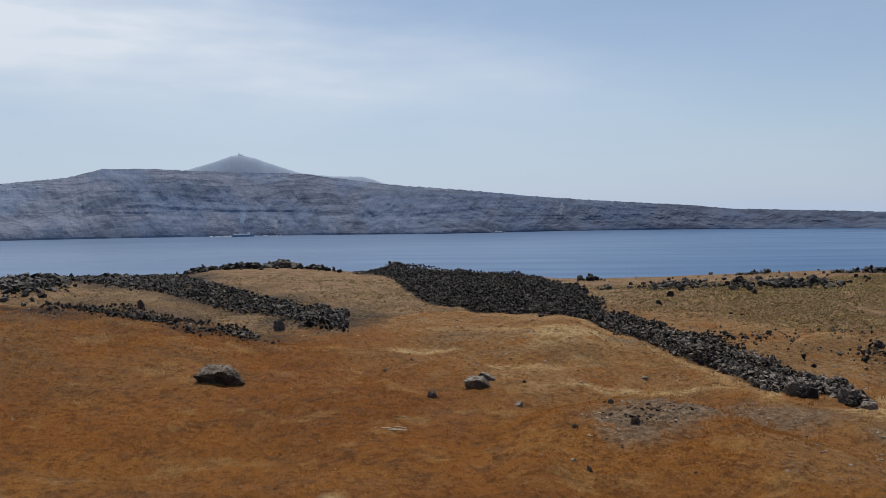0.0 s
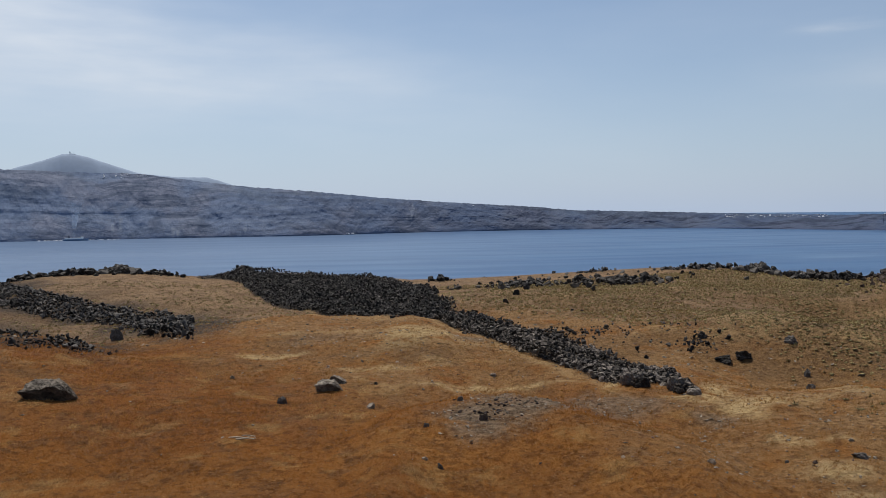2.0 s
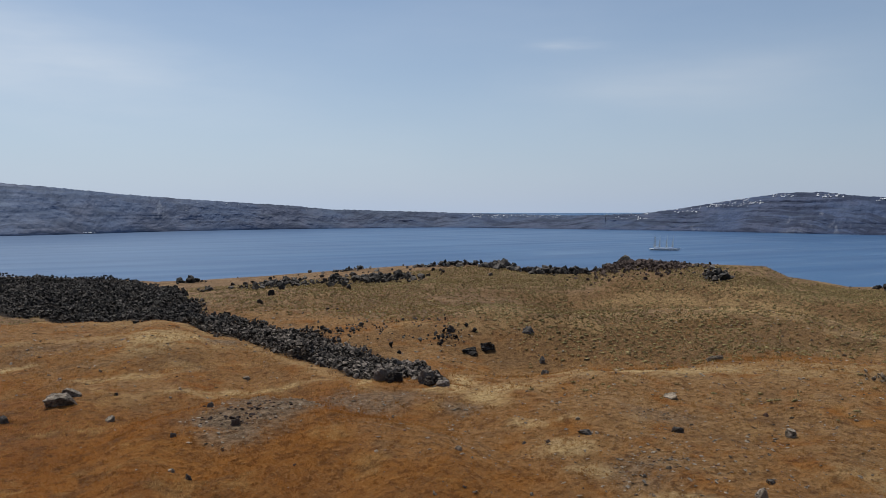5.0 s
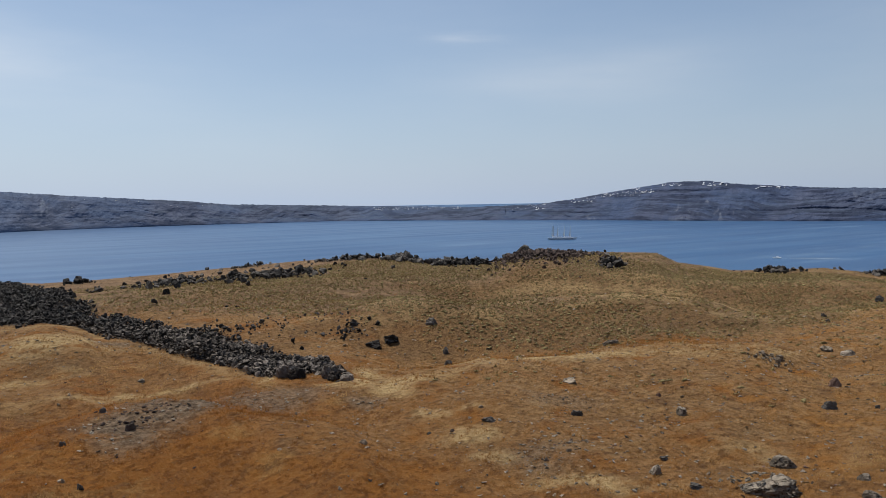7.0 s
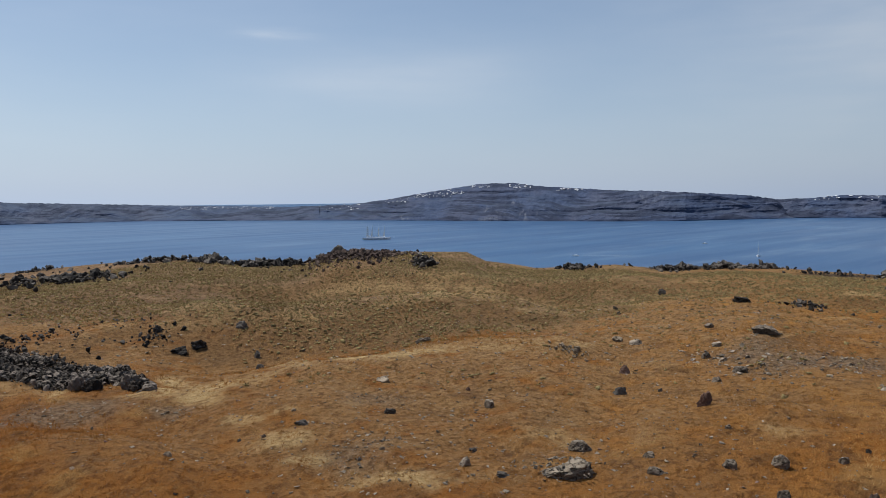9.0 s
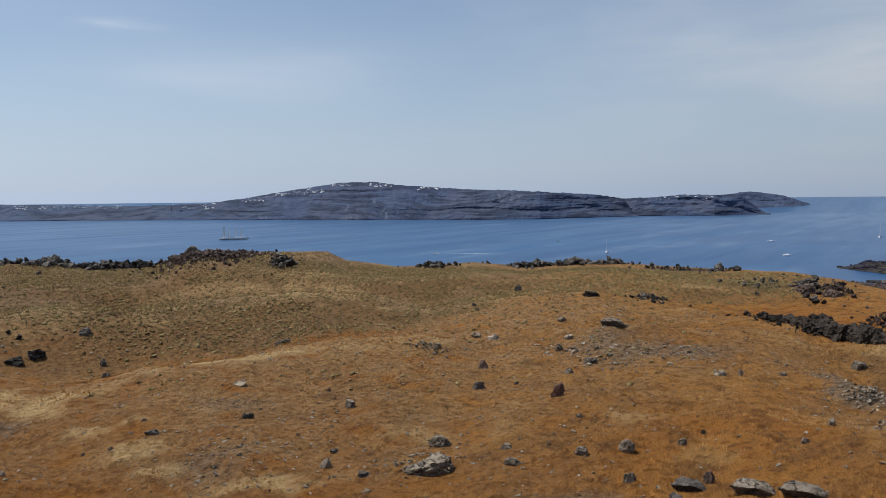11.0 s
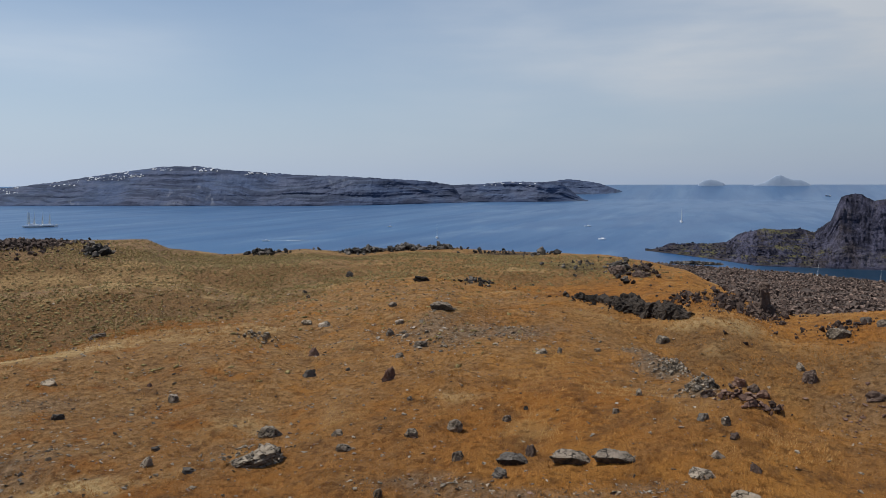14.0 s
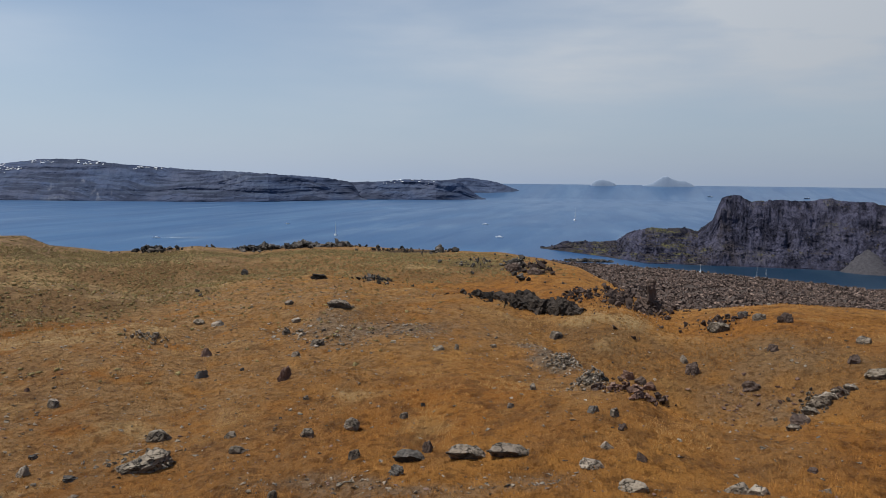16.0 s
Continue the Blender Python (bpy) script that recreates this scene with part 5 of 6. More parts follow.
def hull_mesh(name, length, beam, depth, mat):
    """A boat's hull: pointed bow, square stern, flare upward."""
    n = 14
    t = np.linspace(-0.5, 0.5, n)
    half = beam / 2 * np.where(t < 0.1, 1 - 0.25 * np.clip((-t - 0.2) / 0.3, 0, 1) ** 2, np.clip(1 - ((t - 0.1) / 0.4) ** 2, 0.02, 1))
    sheer = depth * (1 + 0.35 * np.clip(t, 0, 1) * 2)
    rows = []
    for y, z in ((0.0, -0.4), (0.7, -0.1), (1.0, 1.0), (0.0, 0.97)):
        rows.append(np.stack([t * length * (1 + 0.06 * z), half * y, sheer * z], -1))
    ring = rows + [r * np.array([1, -1, 1]) for r in rows[2:0:-1]]
    v = np.stack(ring, 0).reshape(-1, 3)
    m = len(ring)
    i = np.arange(m * n).reshape(m, n)
    i = np.concatenate([i, i[:1]], 0)
    f = np.stack([i[:-1, :-1], i[:-1, 1:], i[1:, 1:], i[1:, :-1]], -1).reshape(-1, 4)
    return mesh_np(name, v, f, mat, False)


def sail_mesh(name, foot, height, x, z, mat, lean=1.0):
    n = 8
    v, f = [], []
    for k in range(n + 1):
        u = k / n
        w = foot * (1 - u)
        for q in (0, 1):
            v.append((x - lean * w * q, 0.08 * foot * math.sin(math.pi * u) * q, z + height * u))
    for k in range(n):
        f.append((2 * k, 2 * k + 1, 2 * k + 3, 2 * k + 2))
    return mesh_np(name, np.array(v), np.array(f), mat)


def afloat(ob, az, r, heading):
    ob.matrix_world = Matrix.Translation(Vector(polar(az, r, SEA + 0.05))) @ Matrix.Rotation(radians(heading), 4, "Z")


HULL = mat_plain("white_hull_paint", (0.86, 0.87, 0.88), 0.4, 0.1)
SAIL = mat_blades("white_sailcloth", (0.74, 0.87, 0.98), (0.78, 0.90, 1.0), (0.80, 0.92, 1.0))
DARKHULL = mat_plain("dark_hull_paint", (0.05, 0.06, 0.09), 0.5, 0.2)
METAL = mat_plain("pale_grey_mast", (0.82, 0.82, 0.80), 0.4, 0.1)
FOAM = mat_plain("white_foam", (0.55, 0.62, 0.70), 0.9, 0.5, 0.3)


def mast_mesh(name, x, z, h, w=0.3):
    return mesh_np(name, *box(w, w, h, x, 0, z, 0.5), METAL)


def sailboat(az, r, heading, length, under_sail):
    root = tagged(new("sailboat"), "white sailing yacht " + ("under full sail on the blue sea" if under_sail else "at anchor with bare mast"), "sailboat", "sailboats on the sea")
    part("hull", hull_mesh("hull", length, length * 0.3, length * 0.11, HULL), root)
    part("cabin", mesh_np("cabin", *box(length * 0.35, length * 0.16, length * 0.06, 0, 0, length * 0.10, 0.85), HULL), root)
    part("mast", mast_mesh("mast", length * 0.08, length * 0.1, length * 1.35, length * 0.03), root)
    if under_sail:
        part("mainsail", sail_mesh("mainsail", length * 0.42, length * 1.15, length * 0.07, length * 0.2, SAIL), root)
        part("jib", sail_mesh("jib", length * 0.36, length * 1.0, length * 0.1, length * 0.14, SAIL, -1.0), root)
    afloat(root, az, r, heading)


def motorboat(az, r, heading, length, wake):
    root = tagged(new("motorboat"), "small white motorboat " + ("trailing a white wake" if wake else "lying on calm water"), "motorboat", "motorboats on the sea")
    part("hull", hull_mesh("hull", length, length * 0.3, length * 0.12, HULL), root)
    part("cabin", mesh_np("cabin", *box(length * 0.4, length * 0.22, length * 0.13, -length * 0.05, 0, length * 0.11, 0.8), HULL), root)
    if wake:
        u = np.linspace(0, 1, 30)[:, None]
        q = np.array([[-1.0, 1.0]])
        v = np.stack([-length * 0.5 - wake * u + 0 * q, q * (1.0 + 5.0 * u * (1 - u) + 0.8 * fbm(u * 9, q, 3, 5)) + 9 * u * u, 0.25 + 0 * u * q], -1).reshape(-1, 3)
        part("wake", mesh_np("wake", v, grid_faces(30, 2), FOAM), root, "white foam wake")
    afloat(root, az, r, heading)


def tall_ship(az, r, heading):
    root = tagged(new("tall_ship"), "white multi-masted sailing cruise ship with furled sails", "sailing ship")
    part("hull", hull_mesh("hull", 68, 9, 4.2, HULL), root)
    part("stripe", mesh_np("stripe", *box(58, 9.15, 0.9, -2, 0, 1.2, 1.0), DARKHULL), root, "dark stripe along the hull")
    for k, (x, l, h) in enumerate(((-12, 26, 2.6), (10, 16, 2.4), (-18, 10, 4.6))):
        part("deckhouse", mesh_np("deckhouse", *box(l, 6, h, x, 0, 4.0, 0.94), HULL), root)
    for k, x in enumerate((-24, -10, 6, 20)):
        mast = part("mast", mast_mesh("mast", x, 4, 34 - abs(k - 1.5) * 2, 1.3), root)
        if k == 0:
            for q in range(5):
                part("sail", sail_mesh("sail", 9 - q, 4.5, x + 4, 9 + 5 * q, SAIL), mast, "pale half-set sail")
        else:
            part("sail", sail_mesh("sail", 3.2, 22, x - 0.8, 8, SAIL), mast, "pale furled sail")
            for q in range(3):
                part("yard", mesh_np("yard", *box(0.5, 9 - 2 * q, 0.4, x, 0, 14 + 6 * q), METAL), mast)
    part("bowsprit", mesh_np("bowsprit", *box(14, 0.6, 0.5, 38, 0, 5.4), METAL), root)
    afloat(root, az, r, heading)


def ferry(az, r, heading):
    root = tagged(new("ferry"), "large blue and white car ferry moored at the port", "ferry")
    part("hull", hull_mesh("hull", 130, 21, 9, mat_plain("blue_hull_paint", (0.16, 0.26, 0.42), 0.5, 0.1)), root)
    part("deckhouse", mesh_np("deckhouse", *box(98, 18, 8, -8, 0, 9, 0.96), HULL), root)
    part("bridge", mesh_np("bridge", *box(16, 19, 5, 34, 0, 17, 0.9), HULL), root)
    part("funnel", mesh_np("funnel", *box(9, 6, 9, -34, 0, 17, 0.8), DARKHULL), root, "dark funnel")
    part("mast", mast_mesh("mast", 34, 22, 9, 0.8), root)
    afloat(root, az, r, heading)
    root.scale = (0.7, 0.7, 0.7)


def cargo_ship(az, r, z, heading):
    root = tagged(new("cargo_ship"), "small dark cargo ship far out on the sea", "cargo ship", "cargo ships near the horizon")
    part("hull", hull_mesh("hull", 26, 6, 3.0, DARKHULL), root)
    part("deckhouse", mesh_np("deckhouse", *box(6, 5, 4, -8, 0, 2.6, 0.9), METAL), root)
    part("mast", mast_mesh("mast", 8, 4, 7, 0.6), root)
    root.matrix_world = Matrix.Translation(Vector(polar(az, r, z))) @ Matrix.Rotation(radians(heading), 4, "Z")


def village(land, az0, az1, low, high, n, size, label):
    """White houses on the slope of a far coast, between two shares of its height."""
    co = np.empty(len(land.data.vertices) * 3, dtype=np.float32)
    land.data.vertices.foreach_get("co", co)
    co = co.reshape(-1, 3)
    a, d = np.degrees(np.arctan2(co[:, 0], co[:, 1])), np.hypot(co[:, 0], co[:, 1])
    e = np.degrees(np.arctan2(co[:, 2] - EYE, d))
    pick = np.nonzero((a > az0) & (a < az1) & (e > low) & (e < high))[0]
    if not len(pick):
        return
    pieces = []
    for i in RNG.choice(pick, int(n * 0.95)):
        x, y, z = co[i]
        s = 0.95 * size * RNG.uniform(0.6, 1.5)
        v, f = box(s * RNG.uniform(0.9, 2.0), 1.2 * s, s * RNG.uniform(0.42, 0.6), 0, 0, -0.12 * s, 0.3)
        t = RNG.uniform(0, 3.14)
        v = np.stack([v[:, 0] * math.cos(t) - v[:, 1] * math.sin(t), v[:, 0] * math.sin(t) + v[:, 1] * math.cos(t), v[:, 2]], -1)
        pieces.append((v + np.array([x + RNG.uniform(-3, 3), y + RNG.uniform(-3, 3), z]), f))
    tagged(new("village", joined("village", pieces, WHITE)), label, "village", "far white villages", "stuff")


def summit():
    """Masts and low buildings on the mountain's top."""
    z = EYE + 4550 * math.tan(radians(4.02))
    root = tagged(new("summit_station"), "small radio station with masts on the mountain top", "radio station")
    root.location = Vector(polar(-14.4, 4550, z - 5))
    for x, w, h in ((-14, 16, 5), (8, 12, 7), (22, 9, 5)):
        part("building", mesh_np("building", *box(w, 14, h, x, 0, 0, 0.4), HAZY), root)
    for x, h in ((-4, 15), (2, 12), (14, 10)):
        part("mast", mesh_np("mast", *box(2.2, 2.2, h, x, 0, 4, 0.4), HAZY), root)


def smoke():
    """Thin ferry smoke: a leaning, widening tube of see-through white."""
    m = bpy.data.materials.new("thin_white_smoke")
    m.use_nodes = True
    n, l = links(m.node_tree)
    geo = n.new("ShaderNodeNewGeometry")
    nz = n.new("ShaderNodeTexNoise")
    nz.inputs["Scale"].default_value, nz.inputs["Detail"].default_value = 0.02, 5
    l.new(geo.outputs["Position"], nz.inputs["Vector"])
    rng = n.new("ShaderNodeMapRange")
    for k, w in (("From Min", 0.34), ("From Max", 0.70), ("To Max", 0.85)):
        rng.inputs[k].default_value = w
    l.new(nz.outputs["Fac"], rng.inputs["Value"])
    p = n["Principled BSDF"]
    p.inputs["Base Color"].default_value, p.inputs["Roughness"].default_value = (0.8, 0.83, 0.88, 1), 1.0
    high = n.new("ShaderNodeSeparateXYZ")
    l.new(geo.outputs["Position"], high.inputs[0])
    thin = n.new("ShaderNodeMapRange")
    for key, w in (("From Min", 30.0), ("From Max", 200.0), ("To Min", 1.0), ("To Max", 0.0)):
        thin.inputs[key].default_value = w
    l.new(high.outputs["Z"], thin.inputs["Value"])
    both = n.new("ShaderNodeMath")
    both.operation = "MULTIPLY"
    l.new(rng.outputs[0], both.inputs[0]), l.new(thin.outputs[0], both.inputs[1])
    l.new(both.outputs[0], p.inputs["Alpha"])
    k, seg = 24, 16
    u, t = np.linspace(0, 1, k)[:, None], np.linspace(0, 2 * np.pi, seg, endpoint=False)[None]
    rad = 4 + 24 * u ** 1.1 + 7 * u * fbm(u * 6, t, 3, 81)
    v = np.stack([rad * np.cos(t) + 30 * u ** 1.5, 0.6 * rad * np.sin(t) + 0 * u, 20 + 190 * u + 0 * t], -1).reshape(-1, 3)
    i = np.arange(k * seg).reshape(k, seg)
    i = np.concatenate([i, i[:, :1]], 1)
    f = np.stack([i[:-1, :-1], i[:-1, 1:], i[1:, 1:], i[1:, :-1]], -1).reshape(-1, 4)
    ob = tagged(new("ferry_smoke", mesh_np("ferry_smoke", v, f, m, True)), "thin white smoke drifting up from the ferry", "smoke", kind="stuff")
    ob.matrix_world = Matrix.Translation(Vector(polar(-14.35, 3425, 0))) @ Matrix.Rotation(radians(14), 4, "Z")


WALL, SOUTH = bpy.data.objects["caldera_wall"], bpy.data.objects["caldera_wall.001"]
PENINSULA = bpy.data.objects["peninsula"]
for a0, a1, lo, hi, n, s in ((-30, -27, 1.7, 2.3, 40, 3.5), (-25, -18, 2.75, 3.1, 30, 3), (-12.5, -9.5, 2.45, 2.8, 70, 4), (3, 24, -0.1, 1.3, 26, 4), (30.5, 37, -0.62, -0.4, 120, 4), (38, 43, -0.75, -0.35, 34, 5),
                             (44, 46.5, -0.3, 0.1, 20, 5), (46.8, 49.8, 0.1, 0.75, 130, 4), (49.5, 50.6, 0.3, 0.5, 20, 5), (51, 52.3, 0.75, 0.95, 26, 5), (53.6, 55.4, 0.7, 0.95, 30, 6), (57, 59, 0.45, 0.62, 34, 6), (-16.5, -11.5, -1.75, -1.55, 90, 7), (3.6, 4.6, -1.65, -1.45, 16, 6)):
    village(WALL if a1 < 39 else SOUTH, a0, a1, lo, hi, n, s, "far cluster of small white houses on the caldera rim")
village(PENINSULA, 74, 78, -0.4, -0.1, 34, 5, "far cluster of small white houses on the headland")

sailboat(70.73, 1378, 200, 17, True)
sailboat(88.02, 1967, 185, 24, True)
for az, r in ((100.43, 873), (101.0, 868), (96.78, 903)):
    sailboat(az, r, 30, 8.5, False)
motorboat(58.46, 1349, 130, 12, 85)
motorboat(67.3, 1719, 150, 12, 0)
motorboat(81.6, 1745, 100, 14, 0)
motorboat(82.62, 1362, 80, 13, 0)
tall_ship(44.07, 1954, -44)
ferry(-14.25, 3440, 12)
cargo_ship(97.2, 4500, 17, 70)
cargo_ship(103.25, 4500, 17, 75)
build_lava_shore()
summit()
smoke()
boulder(-0.9, 52.5, 0.77, LAVA, 0.70)
boulder(3.1, 57.4, 1.46, SLATE, 0.45)
boulder(5.4, 51.6, 0.66, GREY, 0.60)
boulder(-21.0, 119.4, 1.10, LAVA_BROWN, 1.10)
boulder(-11.8, 91.9, 1.52, LAVA, 0.90)
boulder(-4.3, 61.4, 0.44, BUFF, 0.50)
boulder(5.8, 57.0, 0.32, LAVA, 0.70)
boulder(14.3, 62.2, 0.67, BUFF, 0.45)
boulder(11.9, 46.7, 0.50, LAVA, 0.70)
boulder(9.4, 42.2, 0.38, LAVA, 0.70)
boulder(13.6, 43.2, 0.70, LAVA_BROWN, 0.60)
boulder(10.4, 37.5, 0.39, LAVA, 0.80)
boulder(9.3, 38.2, 0.40, BUFF, 0.50)
boulder(44.4, 51.1, 1.00, BUFF, 0.40)
boulder(38.5, 42.8, 0.81, LAVA, 0.40)
boulder(44.9, 44.6, 0.85, LAVA, 0.45)
boulder(35.7, 59.8, 0.70, LAVA, 0.60)
boulder(35.5, 72.6, 0.68, LAVA, 1.00)
boulder(28.9, 78.1, 0.92, LAVA, 0.80)
boulder(30.2, 72.9, 1.81, LAVA, 0.40)
boulder(31.6, 74.1, 1.82, LAVA, 0.50)
boulder(47.4, 69.1, 1.52, SLATE, 0.40)
boulder(29.4, 38.7, 0.52, BUFF, 0.50)
boulder(38.0, 44.9, 0.33, BUFF, 0.50)
boulder(35.9, 41.3, 0.30, LAVA_BROWN, 0.60)
boulder(44.3, 37.8, 0.33, BUFF, 0.50)
boulder(34.5, 77.9, 1.46, LAVA, 0.50)
boulder(34.2, 41.7, 0.24, LAVA, 0.70)
boulder(42.7, 37.0, 0.27, LAVA, 0.70)
boulder(61.3, 68.4, 0.99, BUFF, 0.50)
boulder(62.6, 67.2, 1.26, GREY, 0.40)
boulder(52.1, 45.5, 0.63, GREY, 0.80)
boulder(50.6, 49.5, 0.37, SCORIA, 0.70)
boulder(61.8, 56.0, 0.88, SCORIA, 0.80)
boulder(61.5, 50.2, 1.15, LAVA, 0.50)
boulder(64.2, 51.0, 0.37, LAVA, 0.60)
boulder(67.2, 46.5, 1.03, SCORIA, 0.85)
boulder(68.7, 41.9, 0.39, GREY, 0.70)
boulder(68.0, 52.4, 0.75, GREY, 0.50)
boulder(69.5, 55.2, 1.07, SLATE, 0.50)
boulder(67.3, 60.5, 0.79, GREY, 0.70)
boulder(68.0, 63.5, 0.92, GREY, 0.50)
boulder(67.5, 71.6, 0.92, SLATE, 0.50)
wedge(71.1, 64.6, 2.0, SLATE, 0.8)
boulder(58.7, 39.2, 1.47, PALE, 0.42)
boulder(53.1, 34.8, 0.71, LAVA, 0.35)
boulder(50.3, 36.1, 0.63, GREY, 0.80)
boulder(50.9, 38.2, 0.47, LAVA, 0.50)
boulder(63.4, 37.4, 0.65, SLATE, 0.50)
boulder(63.9, 35.5, 0.93, SLATE, 0.40)
boulder(68.8, 36.0, 0.78, SLATE, 0.50)
boulder(61.2, 91.6, 0.72, LAVA, 0.60)
boulder(64.4, 109.2, 1.43, LAVA, 0.60)
boulder(69.6, 88.9, 2.17, LAVA, 0.35)
boulder(61.4, 87.3, 0.58, LAVA, 0.70)
boulder(86.8, 63.9, 1.18, SLATE, 0.60)
boulder(96.3, 59.2, 1.28, LAVA_BROWN, 0.70)
boulder(100.1, 56.8, 1.55, LAVA_BROWN, 0.50)
boulder(103.2, 40.3, 1.27, LAVA_BROWN, 0.60)
boulder(89.5, 35.4, 0.61, LAVA, 0.60)
boulder(91.0, 34.9, 0.45, GREY, 1.00)
boulder(91.9, 57.3, 1.06, SCORIA, 0.60)
boulder(92.8, 57.0, 0.98, LAVA_BROWN, 0.60)
boulder(93.5, 56.4, 1.05, SCORIA, 0.60)
boulder(94.5, 55.2, 0.59, SCORIA, 0.60)
boulder(89.8, 38.8, 0.87, LAVA_BROWN, 0.50)
boulder(98.0, 68.1, 2.14, SLATE, 0.45)
boulder(99.5, 73.4, 1.26, LAVA, 0.50)
boulder(100.5, 70.7, 1.22, SLATE, 0.50)
boulder(102.1, 68.8, 1.48, LAVA_BROWN, 0.60)
boulder(78.3, 51.5, 0.88, GREY, 0.45)
boulder(79.6, 53.0, 0.44, GREY, 1.00)
wedge(76.3, 32.3, 1.45, LAVA, 0.8)
boulder(75.3, 30.4, 0.76, LAVA, 0.60)
boulder(77.5, 33.3, 0.63, LAVA_BROWN, 0.90)
wedge(80.5, 31.4, 1.75, SLATE, 0.66)
wedge(83.6, 31.0, 1.85, SLATE, 0.56)
boulder(72.2, 33.1, 0.58, SLATE, 0.70)
boulder(72.0, 36.6, 0.90, GREY, 0.75)
boulder(75.8, 37.5, 0.49, GREY, 0.70)
boulder(90.5, 31.7, 0.59, GREY, 0.55)
boulder(93.0, 31.1, 0.54, LAVA_BROWN, 0.70)
boulder(89.5, 29.8, 1.07, GREY, 0.35)
boulder(92.5, 28.3, 1.19, PALE, 0.42)
boulder(99.4, 29.6, 1.10, GREY, 0.45)
boulder(66.3, 29.9, 0.44, SLATE, 0.80)
boulder(85.2, 39.7, 0.39, GREY, 1.00)
boulder(83.6, 37.2, 0.37, GREY, 0.70)
boulder(77.2, 39.1, 0.28, LAVA, 0.80)
boulder(91.6, 33.6, 0.48, LAVA_BROWN, 0.60)
boulder(101.4, 61.9, 0.89, LAVA_BROWN, 0.60)
boulder(95.7, 61.0, 0.71, GREY, 0.80)
boulder(82.3, 55.5, 0.53, SLATE, 0.50)
boulder(68.4, 58.7, 0.68, BUFF, 0.50)
boulder(107.8, 56.8, 2.03, PALE, 0.40)
boulder(104.5, 54.2, 1.54, SLATE, 0.55)
boulder(105.6, 55.2, 1.34, LAVA_BROWN, 0.50)
boulder(100.7, 29.4, 0.93, GREY, 0.40)
boulder(104.9, 30.3, 0.35, GREY, 0.50)
boulder(104.0, 32.6, 0.47, LAVA_BROWN, 0.40)
boulder(106.3, 59.5, 0.94, LAVA_BROWN, 0.70)
boulder(106.8, 63.7, 1.20, SLATE, 0.50)
knob(24.2, 57.0, 1.8, 1.15, LAVA_GREY)
knob(24.8, 56.4, 1.2, 1.0, LAVA_BLACK)
knob(27.0, 56.0, 1.4, 1.5, LAVA_GREY)
knob(27.6, 55.4, 1.2, 1.0, LAVA_BLACK)
knob(28.3, 54.6, 1.1, 0.8, LAVA_GREY)
knob(22.6, 63.0, 1.2, 0.9, LAVA)
knob(32.4, 146.2, 3.2, 1.0, LAVA)
knob(31.2, 148.2, 2.2, 0.9, LAVA)
knob(35.3, 145.0, 2.6, 0.75, LAVA)
knob(37.3, 142.0, 2.8, 0.8, LAVA)
knob(29.6, 150.1, 1.8, 0.8, LAVA)
knob(40.2, 138.1, 2.2, 0.7, LAVA)
knob(42.6, 138.5, 2.4, 0.6, LAVA_BROWN)
knob(43.6, 138.8, 1.9, 0.6, LAVA_BROWN)
knob(47.4, 126.5, 2.2, 0.6, LAVA_BROWN)
knob(-28.4, 161.3, 3.0, 1.0, LAVA)
knob(-27.4, 158, 2.6, 0.8, LAVA)
knob(-29.2, 150, 3.0, 0.8, LAVA)
knob(-25.6, 164, 2.4, 0.7, LAVA)
knob(-11.3, 167.8, 3.6, 0.9, LAVA)
knob(-3.4, 172.0, 3.4, 1.0, LAVA)
knob(83.5, 105.1, 2.6, 0.8, LAVA_BROWN)
knob(85.4, 102.5, 2.2, 0.7, LAVA_BROWN)
knob(80.9, 83.2, 2.0, 0.75, LAVA_BLACK)
knob(81.7, 82, 2.4, 0.85, LAVA_BLACK)
knob(82.6, 80.2, 2.6, 0.9, LAVA_BLACK)
knob(83.5, 78, 2.6, 0.9, LAVA_BLACK)
knob(84.4, 76, 2.7, 0.95, LAVA_BLACK)
knob(85.2, 74, 2.7, 1.0, LAVA_BLACK)
knob(86.0, 72.2, 2.7, 1.0, LAVA_BLACK)
knob(86.8, 70.6, 2.7, 1.05, LAVA_BLACK)
knob(87.5, 69.4, 2.5, 1.05, LAVA_BLACK)
knob(88.1, 68.6, 2.1, 0.9, LAVA_BLACK)
wedge(-15.9, 55.2, 3.3, SLATE)
wedge(2.4, 54.7, 1.9, GREY)
wedge(102.9, 38.7, 0.8, SLATE, 0.9)
wedge(103.4, 52.8, 1.0, GREY, 0.9)
wedge(103.9, 53.4, 1.2, SLATE, 0.9)
wedge(104.5, 54.3, 1.3, SLATE, 0.9)
wedge(105.0, 54.9, 1.2, GREY, 0.9)
wedge(105.6, 55.3, 1.2, SLATE, 0.9)
wedge(106.2, 55.9, 1.0, GREY, 0.9)
broken_outcrop(57.6, 35.6, 3.3, PALE)
dead_branches(-3.6, 44.6)
spire()
build_plants()
build_cushions()
build_stones()
outcrop(-28.2, 153.7, 1.85, 12.0, 990, 1.4, LAVA)
outcrop(-27.2, 168.0, 1.23, 1.5, 270, 1.7, LAVA)
outcrop(-22.8, 162.9, 1.44, 5.8, 405, 1.4, LAVA)
outcrop(-14.0, 73.3, 0.62, 1.5, 63, 0.6, LAVA)
outcrop(-17.0, 169.8, 1.23, 1.5, 225, 1.3, LAVA)
outcrop(-14.3, 170.4, 1.64, 1.5, 405, 1.4, LAVA)
outcrop(-11.6, 170.7, 0.66, 1.5, 180, 1.9, LAVA)
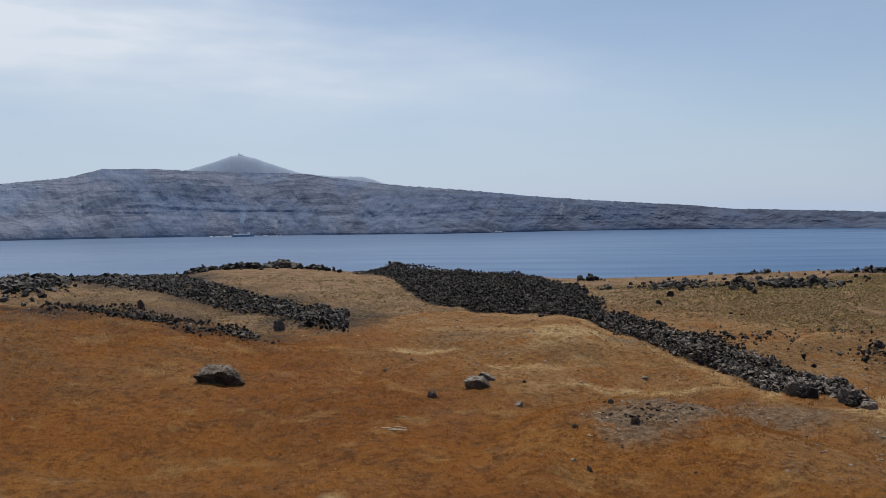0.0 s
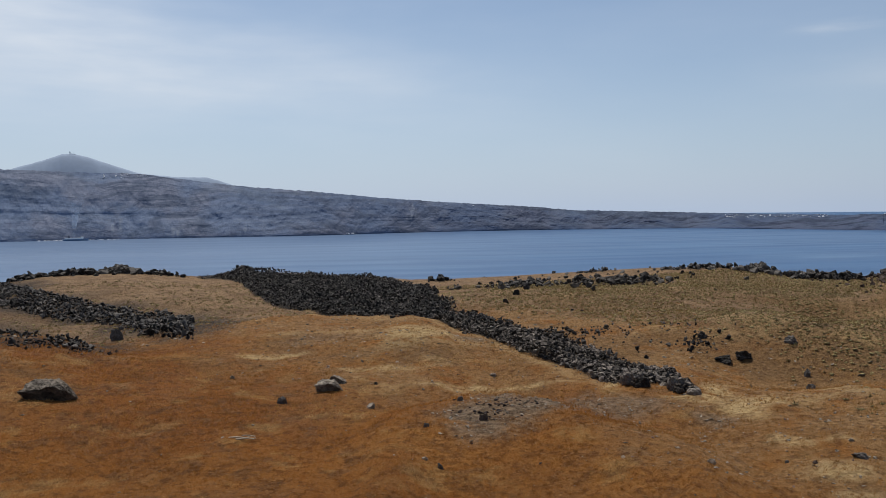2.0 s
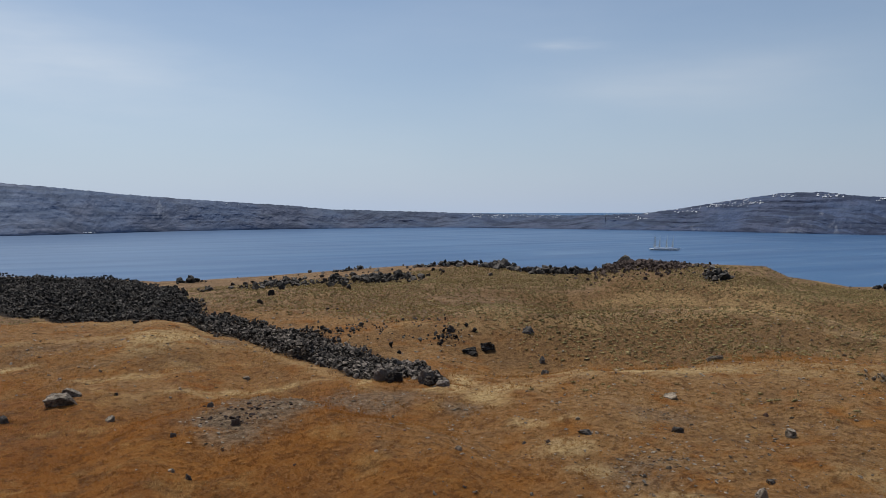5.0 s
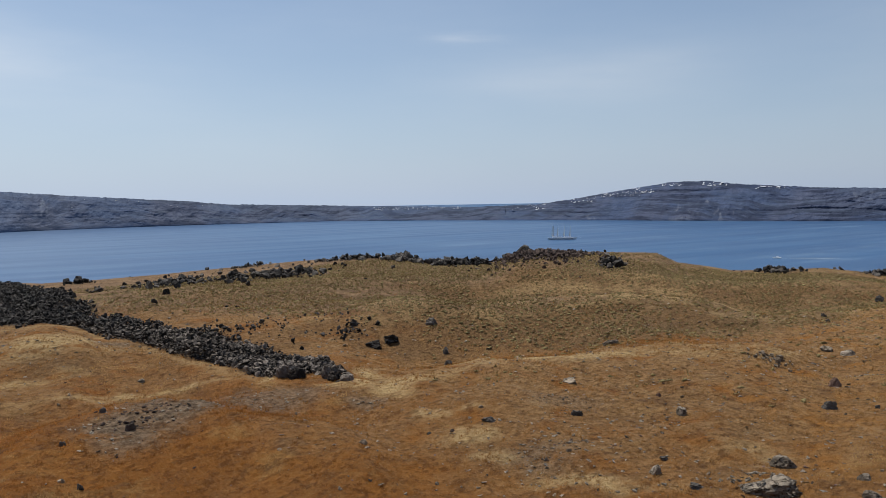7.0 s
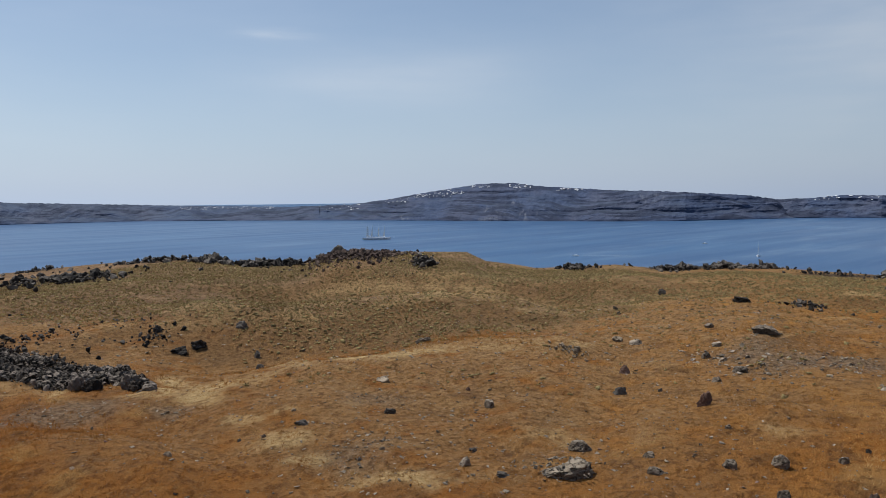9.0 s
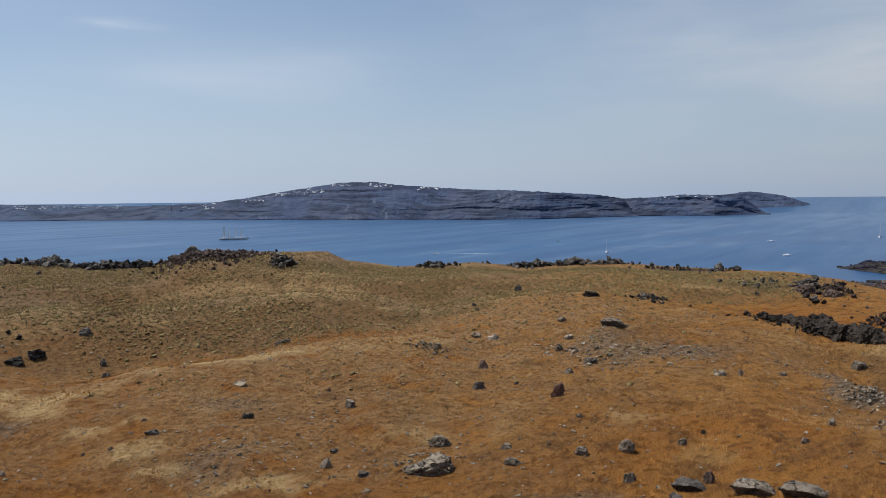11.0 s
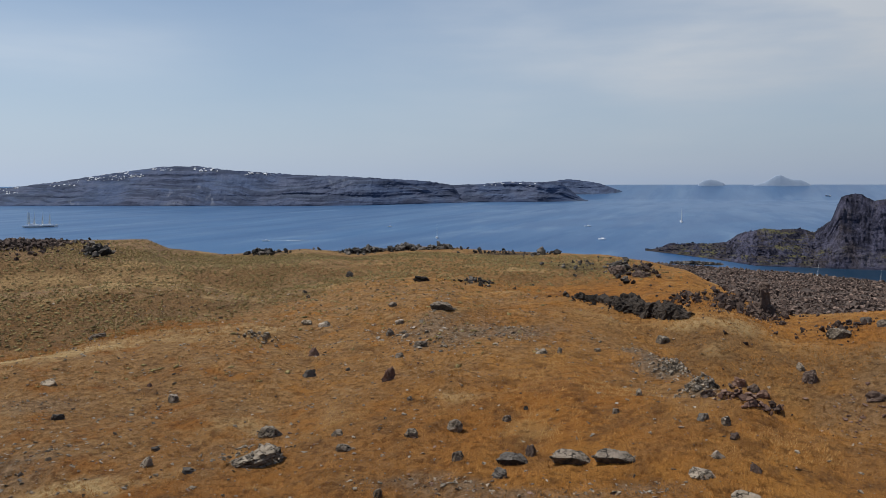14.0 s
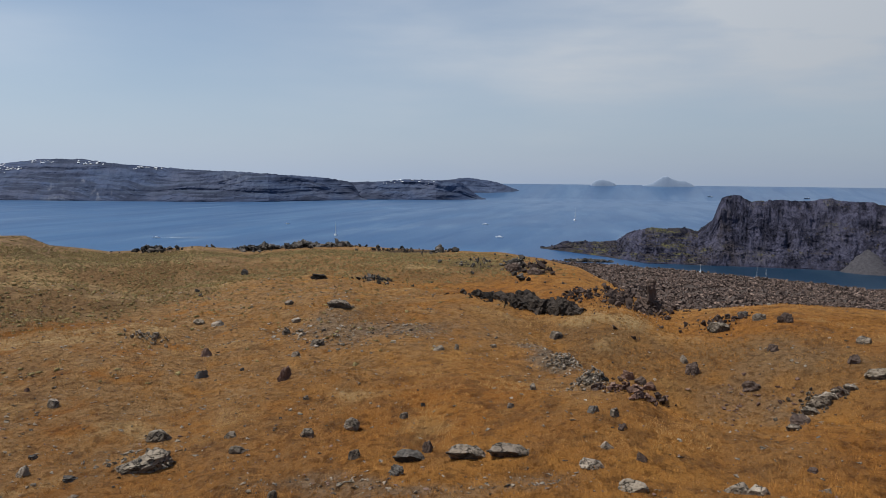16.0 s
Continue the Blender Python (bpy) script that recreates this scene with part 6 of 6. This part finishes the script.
outcrop(-9.2, 172.0, 1.23, 1.5, 225, 1.1, LAVA)
outcrop(-3.5, 170.7, 0.58, 2.5, 180, 1.7, LAVA)
outcrop(16.6, 142.5, 2.47, 12.0, 405, 1.3, LAVA)
outcrop(20.6, 142.5, 0.62, 8.3, 90, 1.2, LAVA)
outcrop(24.1, 137.1, 2.06, 6.3, 405, 1.3, LAVA)
outcrop(21.6, 166.7, 1.03, 1.5, 72, 1.1, LAVA)
outcrop(28.1, 157.5, 1.64, 1.5, 108, 1.1, LAVA)
outcrop(10.6, 170.0, 0.58, 1.5, 63, 1.5, LAVA)
outcrop(18.6, 78.4, 2.47, 3.0, 64, 0.5, LAVA)
outcrop(22.2, 78.7, 2.06, 4.4, 64, 0.6, LAVA)
outcrop(28.6, 76.8, 1.03, 1.9, 57, 0.6, LAVA)
outcrop(26.6, 80.8, 2.88, 4.0, 48, 0.4, LAVA)
outcrop(32.6, 149.1, 0.82, 2.0, 225, 1.9, LAVA)
outcrop(29.8, 155.0, 1.03, 1.5, 90, 1.2, LAVA)
outcrop(35.5, 145.3, 1.23, 1.6, 405, 1.4, LAVA)
outcrop(37.4, 142.6, 1.03, 1.6, 270, 1.3, LAVA)
outcrop(41.0, 133.0, 1.3, 5.0, 620, 0.9, LAVA_BROWN)
outcrop(43.1, 134.0, 1.6, 5.0, 720, 0.9, LAVA_BROWN)
outcrop(44.8, 138.0, 1.0, 2.5, 240, 0.8, LAVA_BROWN)
outcrop(47.6, 127.3, 0.58, 4.7, 72, 1.7, LAVA)
outcrop(47.2, 126.7, 0.49, 4.4, 54, 1.5, LAVA)
outcrop(58.3, 153.0, 0.90, 1.5, 117, 1.4, LAVA)
outcrop(64.6, 160.7, 0.62, 1.5, 54, 1.3, LAVA)
outcrop(58.2, 152.6, 0.41, 1.6, 45, 1.4, LAVA)
outcrop(65.6, 161.1, 1.15, 1.5, 225, 1.3, LAVA)
outcrop(68.5, 160.8, 1.23, 1.9, 315, 1.4, LAVA)
outcrop(70.9, 162.6, 0.82, 1.5, 180, 1.3, LAVA)
outcrop(75.8, 152.7, 2.47, 2.6, 117, 1.0, LAVA)
outcrop(78.3, 152.2, 0.33, 1.5, 27, 1.5, LAVA)
outcrop(73.8, 97.6, 1.03, 3.1, 99, 0.7, LAVA)
outcrop(80.9, 118.0, 1.64, 12.0, 64, 0.8, LAVA)
outcrop(83.9, 113.6, 0.49, 9.6, 99, 1.1, LAVA)
outcrop(85.3, 110.9, 0.82, 7.0, 135, 0.9, LAVA_BROWN)
outcrop(82.2, 82.0, 1.2, 1.0, 150, 0.6, LAVA_BLACK)
outcrop(85.4, 74.6, 1.5, 1.0, 220, 0.6, LAVA_BLACK)
outcrop(88.6, 84.0, 1.2, 3.0, 160, 0.6, LAVA_BROWN)
outcrop(91.1, 89.6, 1.03, 12.0, 270, 0.8, LAVA_BROWN)
outcrop(93.4, 86.0, 1.23, 7.1, 315, 0.7, LAVA_BROWN)
outcrop(98.0, 71.7, 1.03, 2.5, 90, 0.6, LAVA_BROWN)
build_side_flows()
outcrop(58.2, 61.4, 1.1, 1.2, 40, 0.55, BUFF)
outcrop(87.6, 50.1, 1.0, 1.6, 150, 0.24, GREY)
outcrop(89.4, 43.0, 0.9, 1.2, 150, 0.30, GREY)
outcrop(91.6, 38.9, 0.7, 0.5, 44, 0.42, SCORIA)
outcrop(92.8, 38.1, 0.6, 0.4, 40, 0.42, SCORIA)
outcrop(94.0, 54.9, 0.6, 0.4, 40, 0.5, LAVA_BROWN)
outcrop(103.8, 54.7, 1.0, 1.2, 60, 0.35, SLATE)
boulder(41.4, 138.5, 2.6, PALE, 0.62)
outcrop(68.6, 59.0, 2.0, 4.0, 46, 0.5, GREY, 0.0)
outcrop(71.2, 57.5, 2.2, 3.4, 50, 0.42, PALE, 0.0)
outcrop(65.4, 63.0, 1.6, 3.0, 26, 0.45, BUFF, 0.0)
outcrop(75.0, 59.0, 2.0, 2.6, 36, 0.4, GREY, 0.0)
outcrop(44.0, 40.0, 2.6, 3.0, 40, 0.34, BUFF, 0.0)
outcrop(14.6, 45.0, 2.2, 1.8, 50, 0.36, LAVA_BROWN, 0.0)
outcrop(99.5, 55.5, 2.6, 2.6, 60, 0.40, SCORIA, 0.0)
build_main_flow()
build_ground()
